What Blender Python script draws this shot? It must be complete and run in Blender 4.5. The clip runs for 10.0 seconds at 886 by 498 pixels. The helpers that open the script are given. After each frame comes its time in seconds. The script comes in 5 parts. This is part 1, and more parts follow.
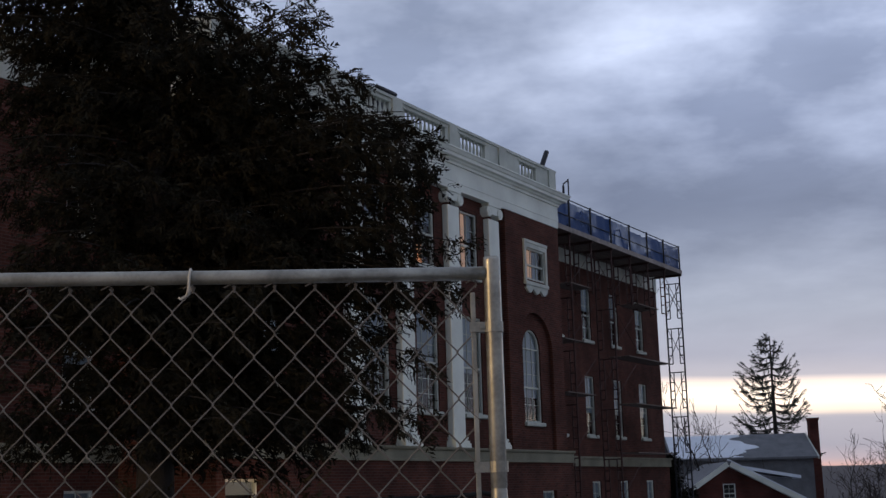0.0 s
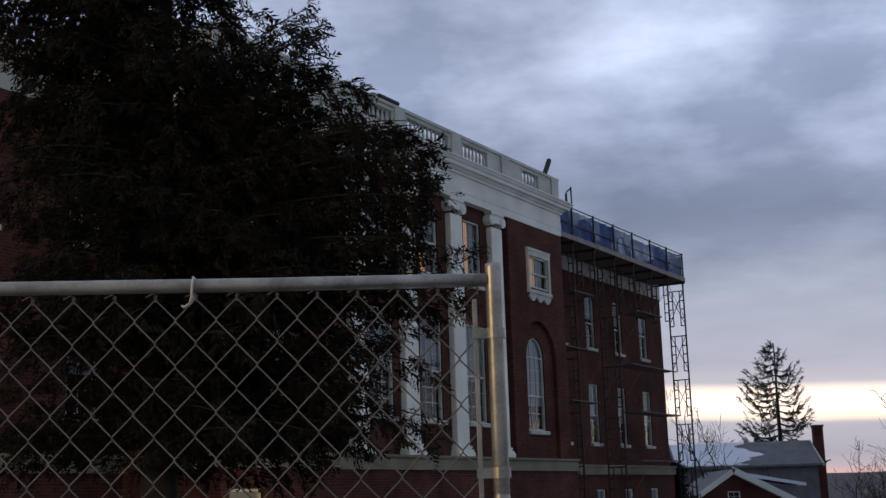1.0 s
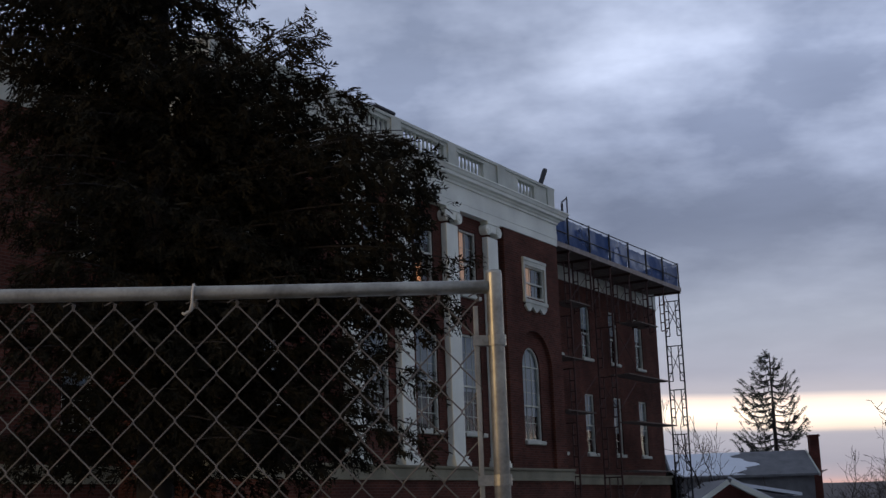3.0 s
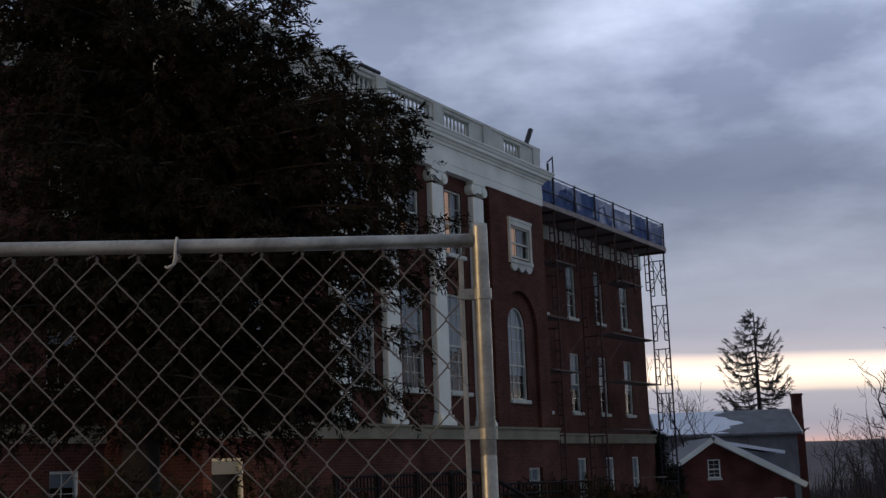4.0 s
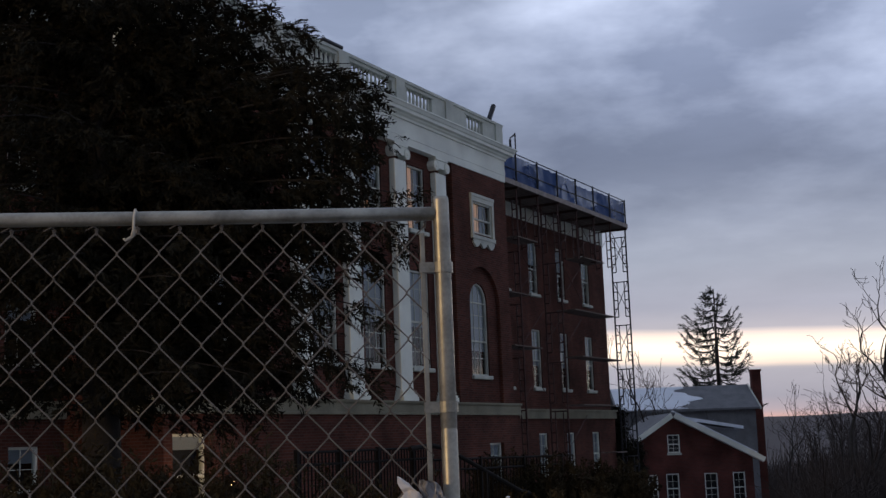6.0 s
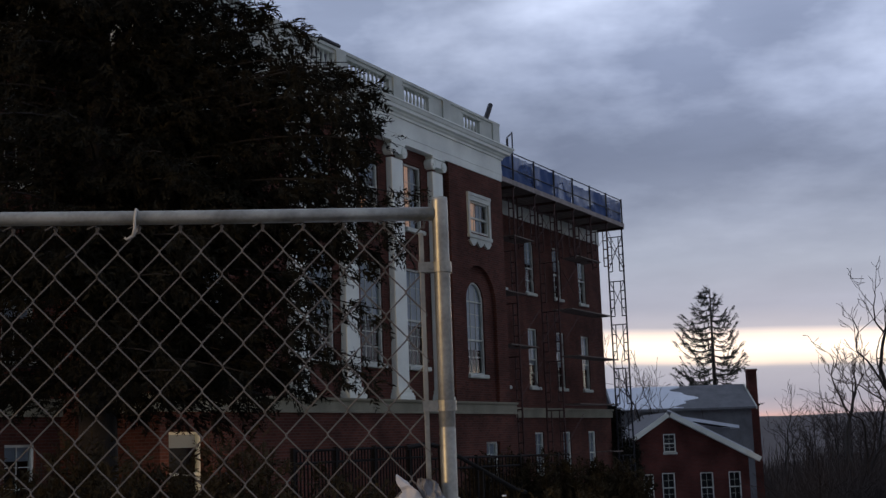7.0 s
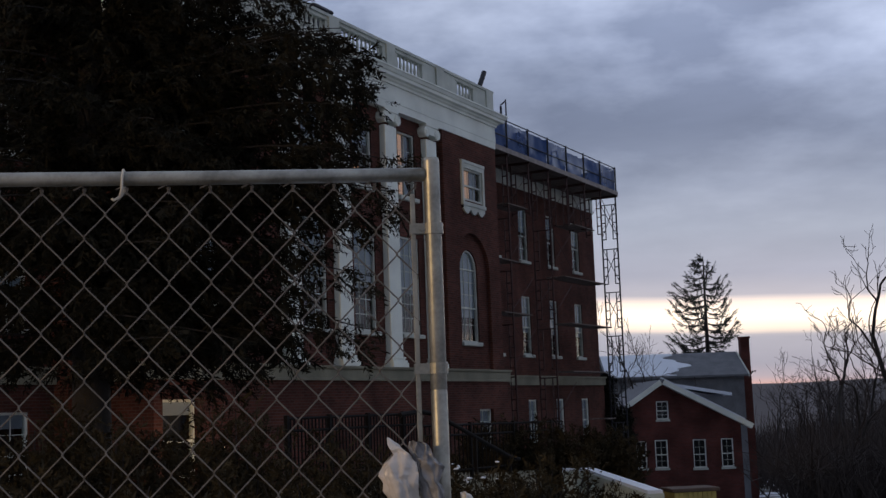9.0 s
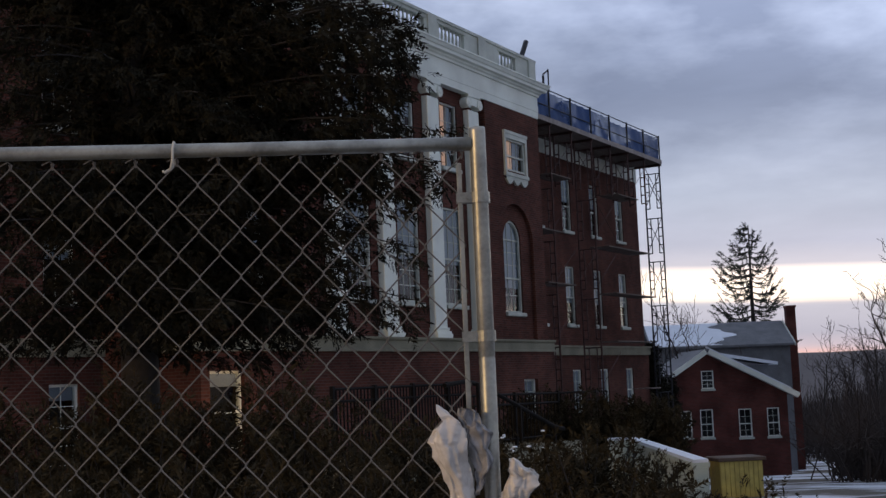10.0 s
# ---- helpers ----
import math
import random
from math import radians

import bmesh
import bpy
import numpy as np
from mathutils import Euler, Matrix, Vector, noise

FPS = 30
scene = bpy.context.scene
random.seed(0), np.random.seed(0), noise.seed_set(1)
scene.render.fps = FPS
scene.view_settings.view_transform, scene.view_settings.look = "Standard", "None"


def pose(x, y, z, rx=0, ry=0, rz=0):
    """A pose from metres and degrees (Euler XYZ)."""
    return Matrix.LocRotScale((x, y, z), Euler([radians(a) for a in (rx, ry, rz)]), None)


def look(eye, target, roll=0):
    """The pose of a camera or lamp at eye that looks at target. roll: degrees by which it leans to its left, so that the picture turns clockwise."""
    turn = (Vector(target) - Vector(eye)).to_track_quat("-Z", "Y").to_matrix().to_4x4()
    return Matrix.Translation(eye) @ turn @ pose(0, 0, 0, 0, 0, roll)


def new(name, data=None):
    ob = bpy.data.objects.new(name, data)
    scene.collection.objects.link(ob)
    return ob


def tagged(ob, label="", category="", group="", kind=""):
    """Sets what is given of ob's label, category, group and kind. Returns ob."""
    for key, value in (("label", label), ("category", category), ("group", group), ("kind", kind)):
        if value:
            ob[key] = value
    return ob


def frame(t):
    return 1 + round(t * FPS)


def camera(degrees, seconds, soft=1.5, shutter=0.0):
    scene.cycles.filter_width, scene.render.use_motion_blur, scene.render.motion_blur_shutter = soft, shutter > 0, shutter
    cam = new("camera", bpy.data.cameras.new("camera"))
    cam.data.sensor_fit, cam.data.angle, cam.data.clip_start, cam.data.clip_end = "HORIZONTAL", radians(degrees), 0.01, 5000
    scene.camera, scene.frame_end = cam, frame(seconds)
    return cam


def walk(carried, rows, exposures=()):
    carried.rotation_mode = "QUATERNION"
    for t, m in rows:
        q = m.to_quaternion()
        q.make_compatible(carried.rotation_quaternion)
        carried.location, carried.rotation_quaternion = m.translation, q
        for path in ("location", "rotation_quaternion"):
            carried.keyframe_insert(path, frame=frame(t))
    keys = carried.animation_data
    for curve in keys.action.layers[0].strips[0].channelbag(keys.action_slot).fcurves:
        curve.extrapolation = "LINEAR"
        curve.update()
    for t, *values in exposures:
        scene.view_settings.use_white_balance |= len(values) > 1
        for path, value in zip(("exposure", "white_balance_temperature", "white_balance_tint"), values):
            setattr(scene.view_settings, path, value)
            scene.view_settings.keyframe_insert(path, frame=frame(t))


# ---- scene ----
# ---- the camera and its way ----
cam = camera(38.1, 10.0, soft=1.45)
PATH = [
    (0, pose(0.0070, -0.0356, 1.4371, 100.740, 1.622, 2.762)),
    (0.5, pose(0.0105, -0.0377, 1.4318, 101.011, 1.772, 2.843)),
    (1, pose(0.0104, -0.0449, 1.4311, 101.139, 1.891, 2.958)),
    (1.5, pose(0.0077, -0.0387, 1.4312, 101.238, 1.816, 2.959)),
    (2, pose(0.0070, -0.0395, 1.4316, 101.236, 1.899, 2.945)),
    (3.5, pose(-0.0032, -0.0395, 1.4204, 101.701, 1.986, 2.574)),
    (4, pose(-0.0016, -0.0191, 1.4151, 99.789, 2.100, 2.144)),
    (4.5, pose(0.0007, -0.0091, 1.4131, 99.090, 2.294, 1.432)),
    (5, pose(0.0005, -0.0071, 1.4126, 98.824, 2.368, 0.882)),
    (5.5, pose(0.0010, -0.0059, 1.4109, 98.698, 2.278, 0.607)),
    (7, pose(-0.0039, -0.0311, 1.4100, 98.596, 2.037, 0.276)),
    (7.5, pose(-0.0076, -0.0278, 1.4114, 98.502, 1.905, 0.236)),
    (8, pose(-0.0062, -0.0240, 1.4075, 98.227, 1.894, 0.090)),
    (8.5, pose(-0.0007, -0.0108, 1.4028, 97.696, 2.102, 0.037)),
    (9, pose(0.0000, -0.0000, 1.4000, 97.170, 2.097, 0.000)),
    (9.5, pose(-0.0050, -0.0132, 1.3959, 96.416, 2.410, 0.327)),
    (10, pose(-0.0083, -0.0178, 1.3938, 95.949, 2.336, 1.962)),
]
walk(cam, PATH, [(0.0, 0.13), (2.0, 0.14), (3.5, -0.02), (4.5, -0.02), (5.5, -0.02), (7.0, 0.06), (9.0, 0.06), (9.5, 0.12), (10.0, 0.40)])

# ---- world and light: overcast dusk with a bright strip low in the west ----
world = bpy.data.worlds.new("dusk_sky")
scene.world = world
world.use_nodes = True
wt = world.node_tree
wt.nodes.clear()


def wnode(kind, **inputs):
    n = wt.nodes.new(kind)
    for k, v in inputs.items():
        n.inputs[k.replace("_", " ")].default_value = v
    return n


def wmath(op, a, b=0.0, c=None):
    n = wt.nodes.new("ShaderNodeMath")
    n.operation = op
    for i, v in enumerate((a, b) if c is None else (a, b, c)):
        if isinstance(v, (int, float)):
            n.inputs[i].default_value = v
        else:
            wt.links.new(v, n.inputs[i])
    return n.outputs[0]


w_out = wt.nodes.new("ShaderNodeOutputWorld")
w_bg = wt.nodes.new("ShaderNodeBackground")
w_bg.inputs["Strength"].default_value = 1.0
w_co = wt.nodes.new("ShaderNodeTexCoord")
w_sep = wt.nodes.new("ShaderNodeSeparateXYZ")
wt.links.new(w_co.outputs["Generated"], w_sep.inputs[0])
# soft wisps that shift the edges of the layers
w_map = wt.nodes.new("ShaderNodeMapping")
w_map.inputs["Scale"].default_value = (1.0, 1.0, 2.4)
wt.links.new(w_co.outputs["Generated"], w_map.inputs[0])
w_wisp = wnode("ShaderNodeTexNoise", Scale=3.6, Detail=4.0, Roughness=0.5)
wt.links.new(w_map.outputs[0], w_wisp.inputs["Vector"])
w_swell = wmath("MULTIPLY_ADD", wmath("MAXIMUM", wmath("SUBTRACT", w_sep.outputs["Z"], 0.09), 0.0), 0.75, 0.012)
w_shift = wmath("MULTIPLY", wmath("SUBTRACT", w_wisp.outputs[0], 0.5), w_swell)
w_lean = wmath("MULTIPLY_ADD", w_sep.outputs["X"], 0.036, -0.0075)
w_up = wmath("ADD", wmath("ADD", w_sep.outputs["Z"], w_shift), w_lean)
w_t = wmath("MULTIPLY_ADD", w_up, 2.0, 0.2)
w_ramp = wt.nodes.new("ShaderNodeValToRGB")
wt.links.new(w_t, w_ramp.inputs[0])
LAYERS = [(-0.1, (0.10, 0.10, 0.12)), (-0.01, (0.22, 0.20, 0.24)), (0.010, (0.70, 0.42, 0.38)), (0.018, (0.44, 0.40, 0.47)),
          (0.028, (0.34, 0.36, 0.45)), (0.050, (0.42, 0.43, 0.51)), (0.0535, (1.0, 0.84, 0.72)), (0.064, (1.45, 1.27, 1.08)),
          (0.0745, (1.1, 0.92, 0.82)), (0.0795, (0.50, 0.49, 0.56)), (0.095, (0.40, 0.42, 0.52)), (0.13, (0.36, 0.40, 0.50)), (0.165, (0.245, 0.285, 0.385)),
          (0.21, (0.178, 0.215, 0.31)), (0.26, (0.235, 0.28, 0.40)), (0.31, (0.33, 0.385, 0.53)), (0.398, (0.29, 0.34, 0.47))]
els = w_ramp.color_ramp.elements
while len(els) > 1:
    els.remove(els[-1])
for i, (z, c) in enumerate(LAYERS):
    e = els[0] if i == 0 else els.new(min(1.0, z * 2 + 0.2))
    e.position = min(1.0, max(0.0, z * 2 + 0.2))
    e.color = (*c, 1)
# billows: the cloud sheet seen from below, stretched towards the horizon
w_zz = wmath("ADD", wmath("MAXIMUM", w_sep.outputs["Z"], 0.0), 0.22)
w_cx = wmath("DIVIDE", w_sep.outputs["X"], w_zz)
w_cy = wmath("DIVIDE", w_sep.outputs["Y"], w_zz)
w_comb = wt.nodes.new("ShaderNodeCombineXYZ")
wt.links.new(w_cx, w_comb.inputs[0])
wt.links.new(w_cy, w_comb.inputs[1])
w_cloud = wnode("ShaderNodeTexNoise", Scale=1.7, Detail=6.0, Roughness=0.56)
wt.links.new(w_comb.outputs[0], w_cloud.inputs["Vector"])
w_cr = wt.nodes.new("ShaderNodeValToRGB")
wt.links.new(w_cloud.outputs[0], w_cr.inputs[0])
w_cr.color_ramp.elements[0].position, w_cr.color_ramp.elements[0].color = 0.43, (0.83, 0.85, 0.89, 1)
w_cr.color_ramp.elements[1].position, w_cr.color_ramp.elements[1].color = 0.63, (1.75, 1.70, 1.62, 1)
w_fade = wt.nodes.new("ShaderNodeMapRange")
w_fade.inputs["From Min"].default_value, w_fade.inputs["From Max"].default_value = 0.10, 0.27
wt.links.new(w_sep.outputs["Z"], w_fade.inputs[0])
w_mul = wt.nodes.new("ShaderNodeMix")
w_mul.data_type, w_mul.blend_type = "RGBA", "MULTIPLY"
wt.links.new(w_fade.outputs[0], w_mul.inputs[0])
wt.links.new(w_ramp.outputs[0], w_mul.inputs[6])
wt.links.new(w_cr.outputs[0], w_mul.inputs[7])
# the clear sky that thins the cloud a little
w_dot = wt.nodes.new("ShaderNodeVectorMath")
w_dot.operation = "DOT_PRODUCT"
wt.links.new(w_co.outputs["Generated"], w_dot.inputs[0])
w_dot.inputs[1].default_value = (0.245, 0.91, 0.335)
w_glow = wt.nodes.new("ShaderNodeMapRange")
w_glow.interpolation_type = "SMOOTHSTEP"
w_glow.inputs["From Min"].default_value, w_glow.inputs["From Max"].default_value = 0.972, 1.0
w_glow.inputs["To Min"].default_value, w_glow.inputs["To Max"].default_value = 1.0, 1.22
wt.links.new(w_dot.outputs["Value"], w_glow.inputs[0])
w_west = wt.nodes.new("ShaderNodeMapRange")
w_west.inputs["From Min"].default_value, w_west.inputs["From Max"].default_value = -0.6, 0.85
w_west.inputs["To Min"].default_value, w_west.inputs["To Max"].default_value = 0.62, 1.0
wt.links.new(w_dot.outputs["Value"], w_west.inputs[0])
# thin streaks in the cloud sheet
w_smap = wt.nodes.new("ShaderNodeMapping")
w_smap.inputs["Scale"].default_value = (2.4, 2.4, 11.0)
wt.links.new(w_co.outputs["Generated"], w_smap.inputs[0])
w_streak = wnode("ShaderNodeTexNoise", Scale=2.2, Detail=5.0, Roughness=0.6)
wt.links.new(w_smap.outputs[0], w_streak.inputs["Vector"])
w_thin = wmath("MULTIPLY_ADD", w_streak.outputs[0], 0.36, 0.84)
wt.links.new(wmath("MULTIPLY", wmath("MULTIPLY", w_glow.outputs[0], w_west.outputs[0]), w_thin), w_bg.inputs["Strength"])
w_sky = wt.nodes.new("ShaderNodeTexSky")
w_sky.sky_type, w_sky.sun_disc = "NISHITA", False
w_sky.sun_elevation, w_sky.sun_rotation = radians(3), radians(15)
w_add = wt.nodes.new("ShaderNodeMix")
w_add.data_type, w_add.blend_type = "RGBA", "ADD"
w_add.inputs[0].default_value = 0.0012
wt.links.new(w_mul.outputs[2], w_add.inputs[6])
wt.links.new(w_sky.outputs[0], w_add.inputs[7])
wt.links.new(w_add.outputs[2], w_bg.inputs["Color"])
wt.links.new(w_bg.outputs[0], w_out.inputs[0])

sun_data = bpy.data.lights.new("sun", "SUN")
sun_data.energy, sun_data.angle, sun_data.color = 0.15, radians(15), (1.0, 0.78, 0.6)
sun = new("sun", sun_data)
sun.matrix_world = look((26, 97, 8), (0, 0, 0))

lamp_data = bpy.data.lights.new("street_lamp_light", "POINT")
lamp_data.energy, lamp_data.shadow_soft_size, lamp_data.color = 13500.0, 0.3, (1.0, 0.66, 0.30)
lamp_light = new("street_lamp_light", lamp_data)
lamp_light.location = (-30.0, -20.0, 9.35)
path_data = bpy.data.lights.new("path_lamp_light", "POINT")
path_data.energy, path_data.shadow_soft_size, path_data.color = 26.0, 0.06, (1.0, 0.62, 0.26)
path_light = new("path_lamp_light", path_data)

# ---- materials ----


def material(name, color, rough=0.7, metal=0.0, vary=0.25, scale=3.0, bump=0.2, bump_scale=40.0, spec=0.5, tint=None, random_piece=0.0, island=0.0):
    """Paint with large stains and fine grain, on object coordinates."""
    m = bpy.data.materials.new(name)
    m.use_nodes = True
    nt = m.node_tree
    bsdf = nt.nodes["Principled BSDF"]
    bsdf.inputs["Roughness"].default_value = rough
    bsdf.inputs["Metallic"].default_value = metal
    bsdf.inputs["Specular IOR Level"].default_value = spec
    co = nt.nodes.new("ShaderNodeTexCoord")
    big = nt.nodes.new("ShaderNodeTexNoise")
    big.inputs["Scale"].default_value, big.inputs["Detail"].default_value = scale, 6
    fine = nt.nodes.new("ShaderNodeTexNoise")
    fine.inputs["Scale"].default_value, fine.inputs["Detail"].default_value = bump_scale, 4
    for n in (big, fine):
        nt.links.new(co.outputs["Object"], n.inputs["Vector"])
    ramp = nt.nodes.new("ShaderNodeValToRGB")
    other = tint or tuple(c * (1 - vary) for c in color)
    ramp.color_ramp.elements[0].position, ramp.color_ramp.elements[0].color = 0.32, (*other, 1)
    ramp.color_ramp.elements[1].position, ramp.color_ramp.elements[1].color = 0.68, (*color, 1)
    add = nt.nodes.new("ShaderNodeMath")
    add.operation = "MULTIPLY_ADD"
    nt.links.new(fine.outputs[0], add.inputs[0])
    add.inputs[1].default_value = 0.35
    sub = nt.nodes.new("ShaderNodeMath")
    sub.operation = "SUBTRACT"
    nt.links.new(big.outputs[0], sub.inputs[0])
    sub.inputs[1].default_value = 0.175
    nt.links.new(sub.outputs[0], add.inputs[2])
    nt.links.new(add.outputs[0], ramp.inputs[0])
    last = ramp.outputs[0]
    for amount, source in ((random_piece, "ShaderNodeObjectInfo"), (island, "ShaderNodeNewGeometry")):
        if amount:
            info = nt.nodes.new(source)
            hsv = nt.nodes.new("ShaderNodeHueSaturation")
            span = nt.nodes.new("ShaderNodeMapRange")
            span.inputs["To Min"].default_value, span.inputs["To Max"].default_value = 1 - amount, 1 + amount
            nt.links.new(info.outputs["Random" if source.endswith("Info") else "Random Per Island"], span.inputs[0])
            nt.links.new(span.outputs[0], hsv.inputs["Value"])
            nt.links.new(last, hsv.inputs["Color"])
            last = hsv.outputs[0]
    nt.links.new(last, bsdf.inputs["Base Color"])
    if bump:
        b = nt.nodes.new("ShaderNodeBump")
        b.inputs["Strength"].default_value, b.inputs["Distance"].default_value = bump, 0.02
        nt.links.new(fine.outputs[0], b.inputs["Height"])
        nt.links.new(b.outputs[0], bsdf.inputs["Normal"])
    return m


def brick_material(name, c1, c2, mortar, width=0.215, height=0.075):
    """Running-bond brickwork with sooty stains, on object coordinates."""
    m = bpy.data.materials.new(name)
    m.use_nodes = True
    nt = m.node_tree
    bsdf = nt.nodes["Principled BSDF"]
    bsdf.inputs["Roughness"].default_value = 0.9
    bsdf.inputs["Specular IOR Level"].default_value = 0.12
    co = nt.nodes.new("ShaderNodeTexCoord")
    sep = nt.nodes.new("ShaderNodeSeparateXYZ")
    nt.links.new(co.outputs["Object"], sep.inputs[0])
    run = nt.nodes.new("ShaderNodeMath")
    nt.links.new(sep.outputs[0], run.inputs[0])
    nt.links.new(sep.outputs[1], run.inputs[1])
    comb = nt.nodes.new("ShaderNodeCombineXYZ")
    nt.links.new(run.outputs[0], comb.inputs[0])
    nt.links.new(sep.outputs[2], comb.inputs[1])
    br = nt.nodes.new("ShaderNodeTexBrick")
    br.inputs["Scale"].default_value = 1.0
    br.inputs["Brick Width"].default_value, br.inputs["Row Height"].default_value = width, height
    br.inputs["Mortar Size"].default_value, br.inputs["Mortar Smooth"].default_value = 0.009, 0.2
    br.inputs["Color1"].default_value, br.inputs["Color2"].default_value = (*c1, 1), (*c2, 1)
    br.inputs["Mortar"].default_value = (*mortar, 1)
    nt.links.new(comb.outputs[0], br.inputs["Vector"])
    stain = nt.nodes.new("ShaderNodeTexNoise")
    stain.inputs["Scale"].default_value, stain.inputs["Detail"].default_value = 0.7, 7
    nt.links.new(co.outputs["Object"], stain.inputs["Vector"])
    span = nt.nodes.new("ShaderNodeMapRange")
    span.inputs["From Min"].default_value, span.inputs["From Max"].default_value = 0.3, 0.7
    span.inputs["To Min"].default_value, span.inputs["To Max"].default_value = 0.55, 1.3
    nt.links.new(stain.outputs[0], span.inputs[0])
    hsv = nt.nodes.new("ShaderNodeHueSaturation")
    nt.links.new(span.outputs[0], hsv.inputs["Value"])
    nt.links.new(br.outputs[0], hsv.inputs["Color"])
    nt.links.new(hsv.outputs[0], bsdf.inputs["Base Color"])
    b = nt.nodes.new("ShaderNodeBump")
    b.inputs["Strength"].default_value, b.inputs["Distance"].default_value = 0.5, 0.01
    b.invert = True
    nt.links.new(br.outputs["Fac"], b.inputs["Height"])
    nt.links.new(b.outputs[0], bsdf.inputs["Normal"])
    return m


def glowing(name, color, strength):
    """Cloth lit from a lamp in the room behind it."""
    m = bpy.data.materials.new(name)
    m.use_nodes = True
    bsdf = m.node_tree.nodes["Principled BSDF"]
    bsdf.inputs["Base Color"].default_value = (0.6, 0.5, 0.4, 1)
    bsdf.inputs["Emission Color"].default_value = (*color, 1)
    bsdf.inputs["Emission Strength"].default_value = strength
    return m


def glass_material():
    """Thin window glass: clear, with a gloss that grows at grazing angles."""
    m = bpy.data.materials.new("window_glass")
    m.use_nodes = True
    nt = m.node_tree
    nt.nodes.clear()
    out = nt.nodes.new("ShaderNodeOutputMaterial")
    mix = nt.nodes.new("ShaderNodeMixShader")
    clear = nt.nodes.new("ShaderNodeBsdfTransparent")
    clear.inputs[0].default_value = (0.75, 0.8, 0.8, 1)
    gloss = nt.nodes.new("ShaderNodeBsdfGlossy")
    gloss.inputs["Roughness"].default_value = 0.03
    fres = nt.nodes.new("ShaderNodeFresnel")
    fres.inputs[0].default_value = 1.55
    dbl = nt.nodes.new("ShaderNodeMath")
    dbl.operation, dbl.use_clamp = "MULTIPLY", True
    dbl.inputs[1].default_value = 1.1
    nt.links.new(fres.outputs[0], dbl.inputs[0])
    nt.links.new(dbl.outputs[0], mix.inputs[0])
    nt.links.new(clear.outputs[0], mix.inputs[1])
    nt.links.new(gloss.outputs[0], mix.inputs[2])
    nt.links.new(mix.outputs[0], out.inputs[0])
    return m


def net_material(name, color, open_share):
    """Woven debris netting: cloth with holes."""
    m = bpy.data.materials.new(name)
    m.use_nodes = True
    nt = m.node_tree
    out = nt.nodes["Material Output"]
    bsdf = nt.nodes["Principled BSDF"]
    bsdf.inputs["Base Color"].default_value = (*color, 1)
    bsdf.inputs["Roughness"].default_value = 0.7
    clear = nt.nodes.new("ShaderNodeBsdfTransparent")
    mix = nt.nodes.new("ShaderNodeMixShader")
    co = nt.nodes.new("ShaderNodeTexCoord")
    n = nt.nodes.new("ShaderNodeTexNoise")
    n.inputs["Scale"].default_value = 0.8
    nt.links.new(co.outputs["Object"], n.inputs["Vector"])
    span = nt.nodes.new("ShaderNodeMapRange")
    span.inputs["From Min"].default_value, span.inputs["From Max"].default_value = 0.35, 0.65
    span.inputs["To Min"].default_value, span.inputs["To Max"].default_value = open_share - 0.22, open_share + 0.2
    nt.links.new(n.outputs[0], span.inputs[0])
    nt.links.new(span.outputs[0], mix.inputs[0])
    nt.links.new(bsdf.outputs[0], mix.inputs[1])
    nt.links.new(clear.outputs[0], mix.inputs[2])
    nt.links.new(mix.outputs[0], out.inputs[0])
    return m


def ground_material():
    """Winter grass and soil under broken snow."""
    m = bpy.data.materials.new("snowy_ground")
    m.use_nodes = True
    nt = m.node_tree
    bsdf = nt.nodes["Principled BSDF"]
    bsdf.inputs["Roughness"].default_value = 0.8
    co = nt.nodes.new("ShaderNodeTexCoord")
    n1 = nt.nodes.new("ShaderNodeTexNoise")
    n1.inputs["Scale"].default_value, n1.inputs["Detail"].default_value = 0.16, 8
    n2 = nt.nodes.new("ShaderNodeTexNoise")
    n2.inputs["Scale"].default_value, n2.inputs["Detail"].default_value = 6.0, 5
    for n in (n1, n2):
        nt.links.new(co.outputs["Object"], n.inputs["Vector"])
    soil = nt.nodes.new("ShaderNodeValToRGB")
    soil.color_ramp.elements[0].color, soil.color_ramp.elements[1].color = (0.022, 0.018, 0.012, 1), (0.09, 0.075, 0.045, 1)
    nt.links.new(n2.outputs[0], soil.inputs[0])
    snow = nt.nodes.new("ShaderNodeMapRange")
    snow.inputs["From Min"].default_value, snow.inputs["From Max"].default_value = 0.47, 0.54
    nt.links.new(n1.outputs[0], snow.inputs[0])
    mix = nt.nodes.new("ShaderNodeMix")
    mix.data_type = "RGBA"
    nt.links.new(snow.outputs[0], mix.inputs[0])
    nt.links.new(soil.outputs[0], mix.inputs[6])
    mix.inputs[7].default_value = (0.62, 0.65, 0.70, 1)
    nt.links.new(mix.outputs[2], bsdf.inputs["Base Color"])
    b = nt.nodes.new("ShaderNodeBump")
    b.inputs["Strength"].default_value, b.inputs["Distance"].default_value = 0.6, 0.08
    nt.links.new(n2.outputs[0], b.inputs["Height"])
    nt.links.new(b.outputs[0], bsdf.inputs["Normal"])
    return m


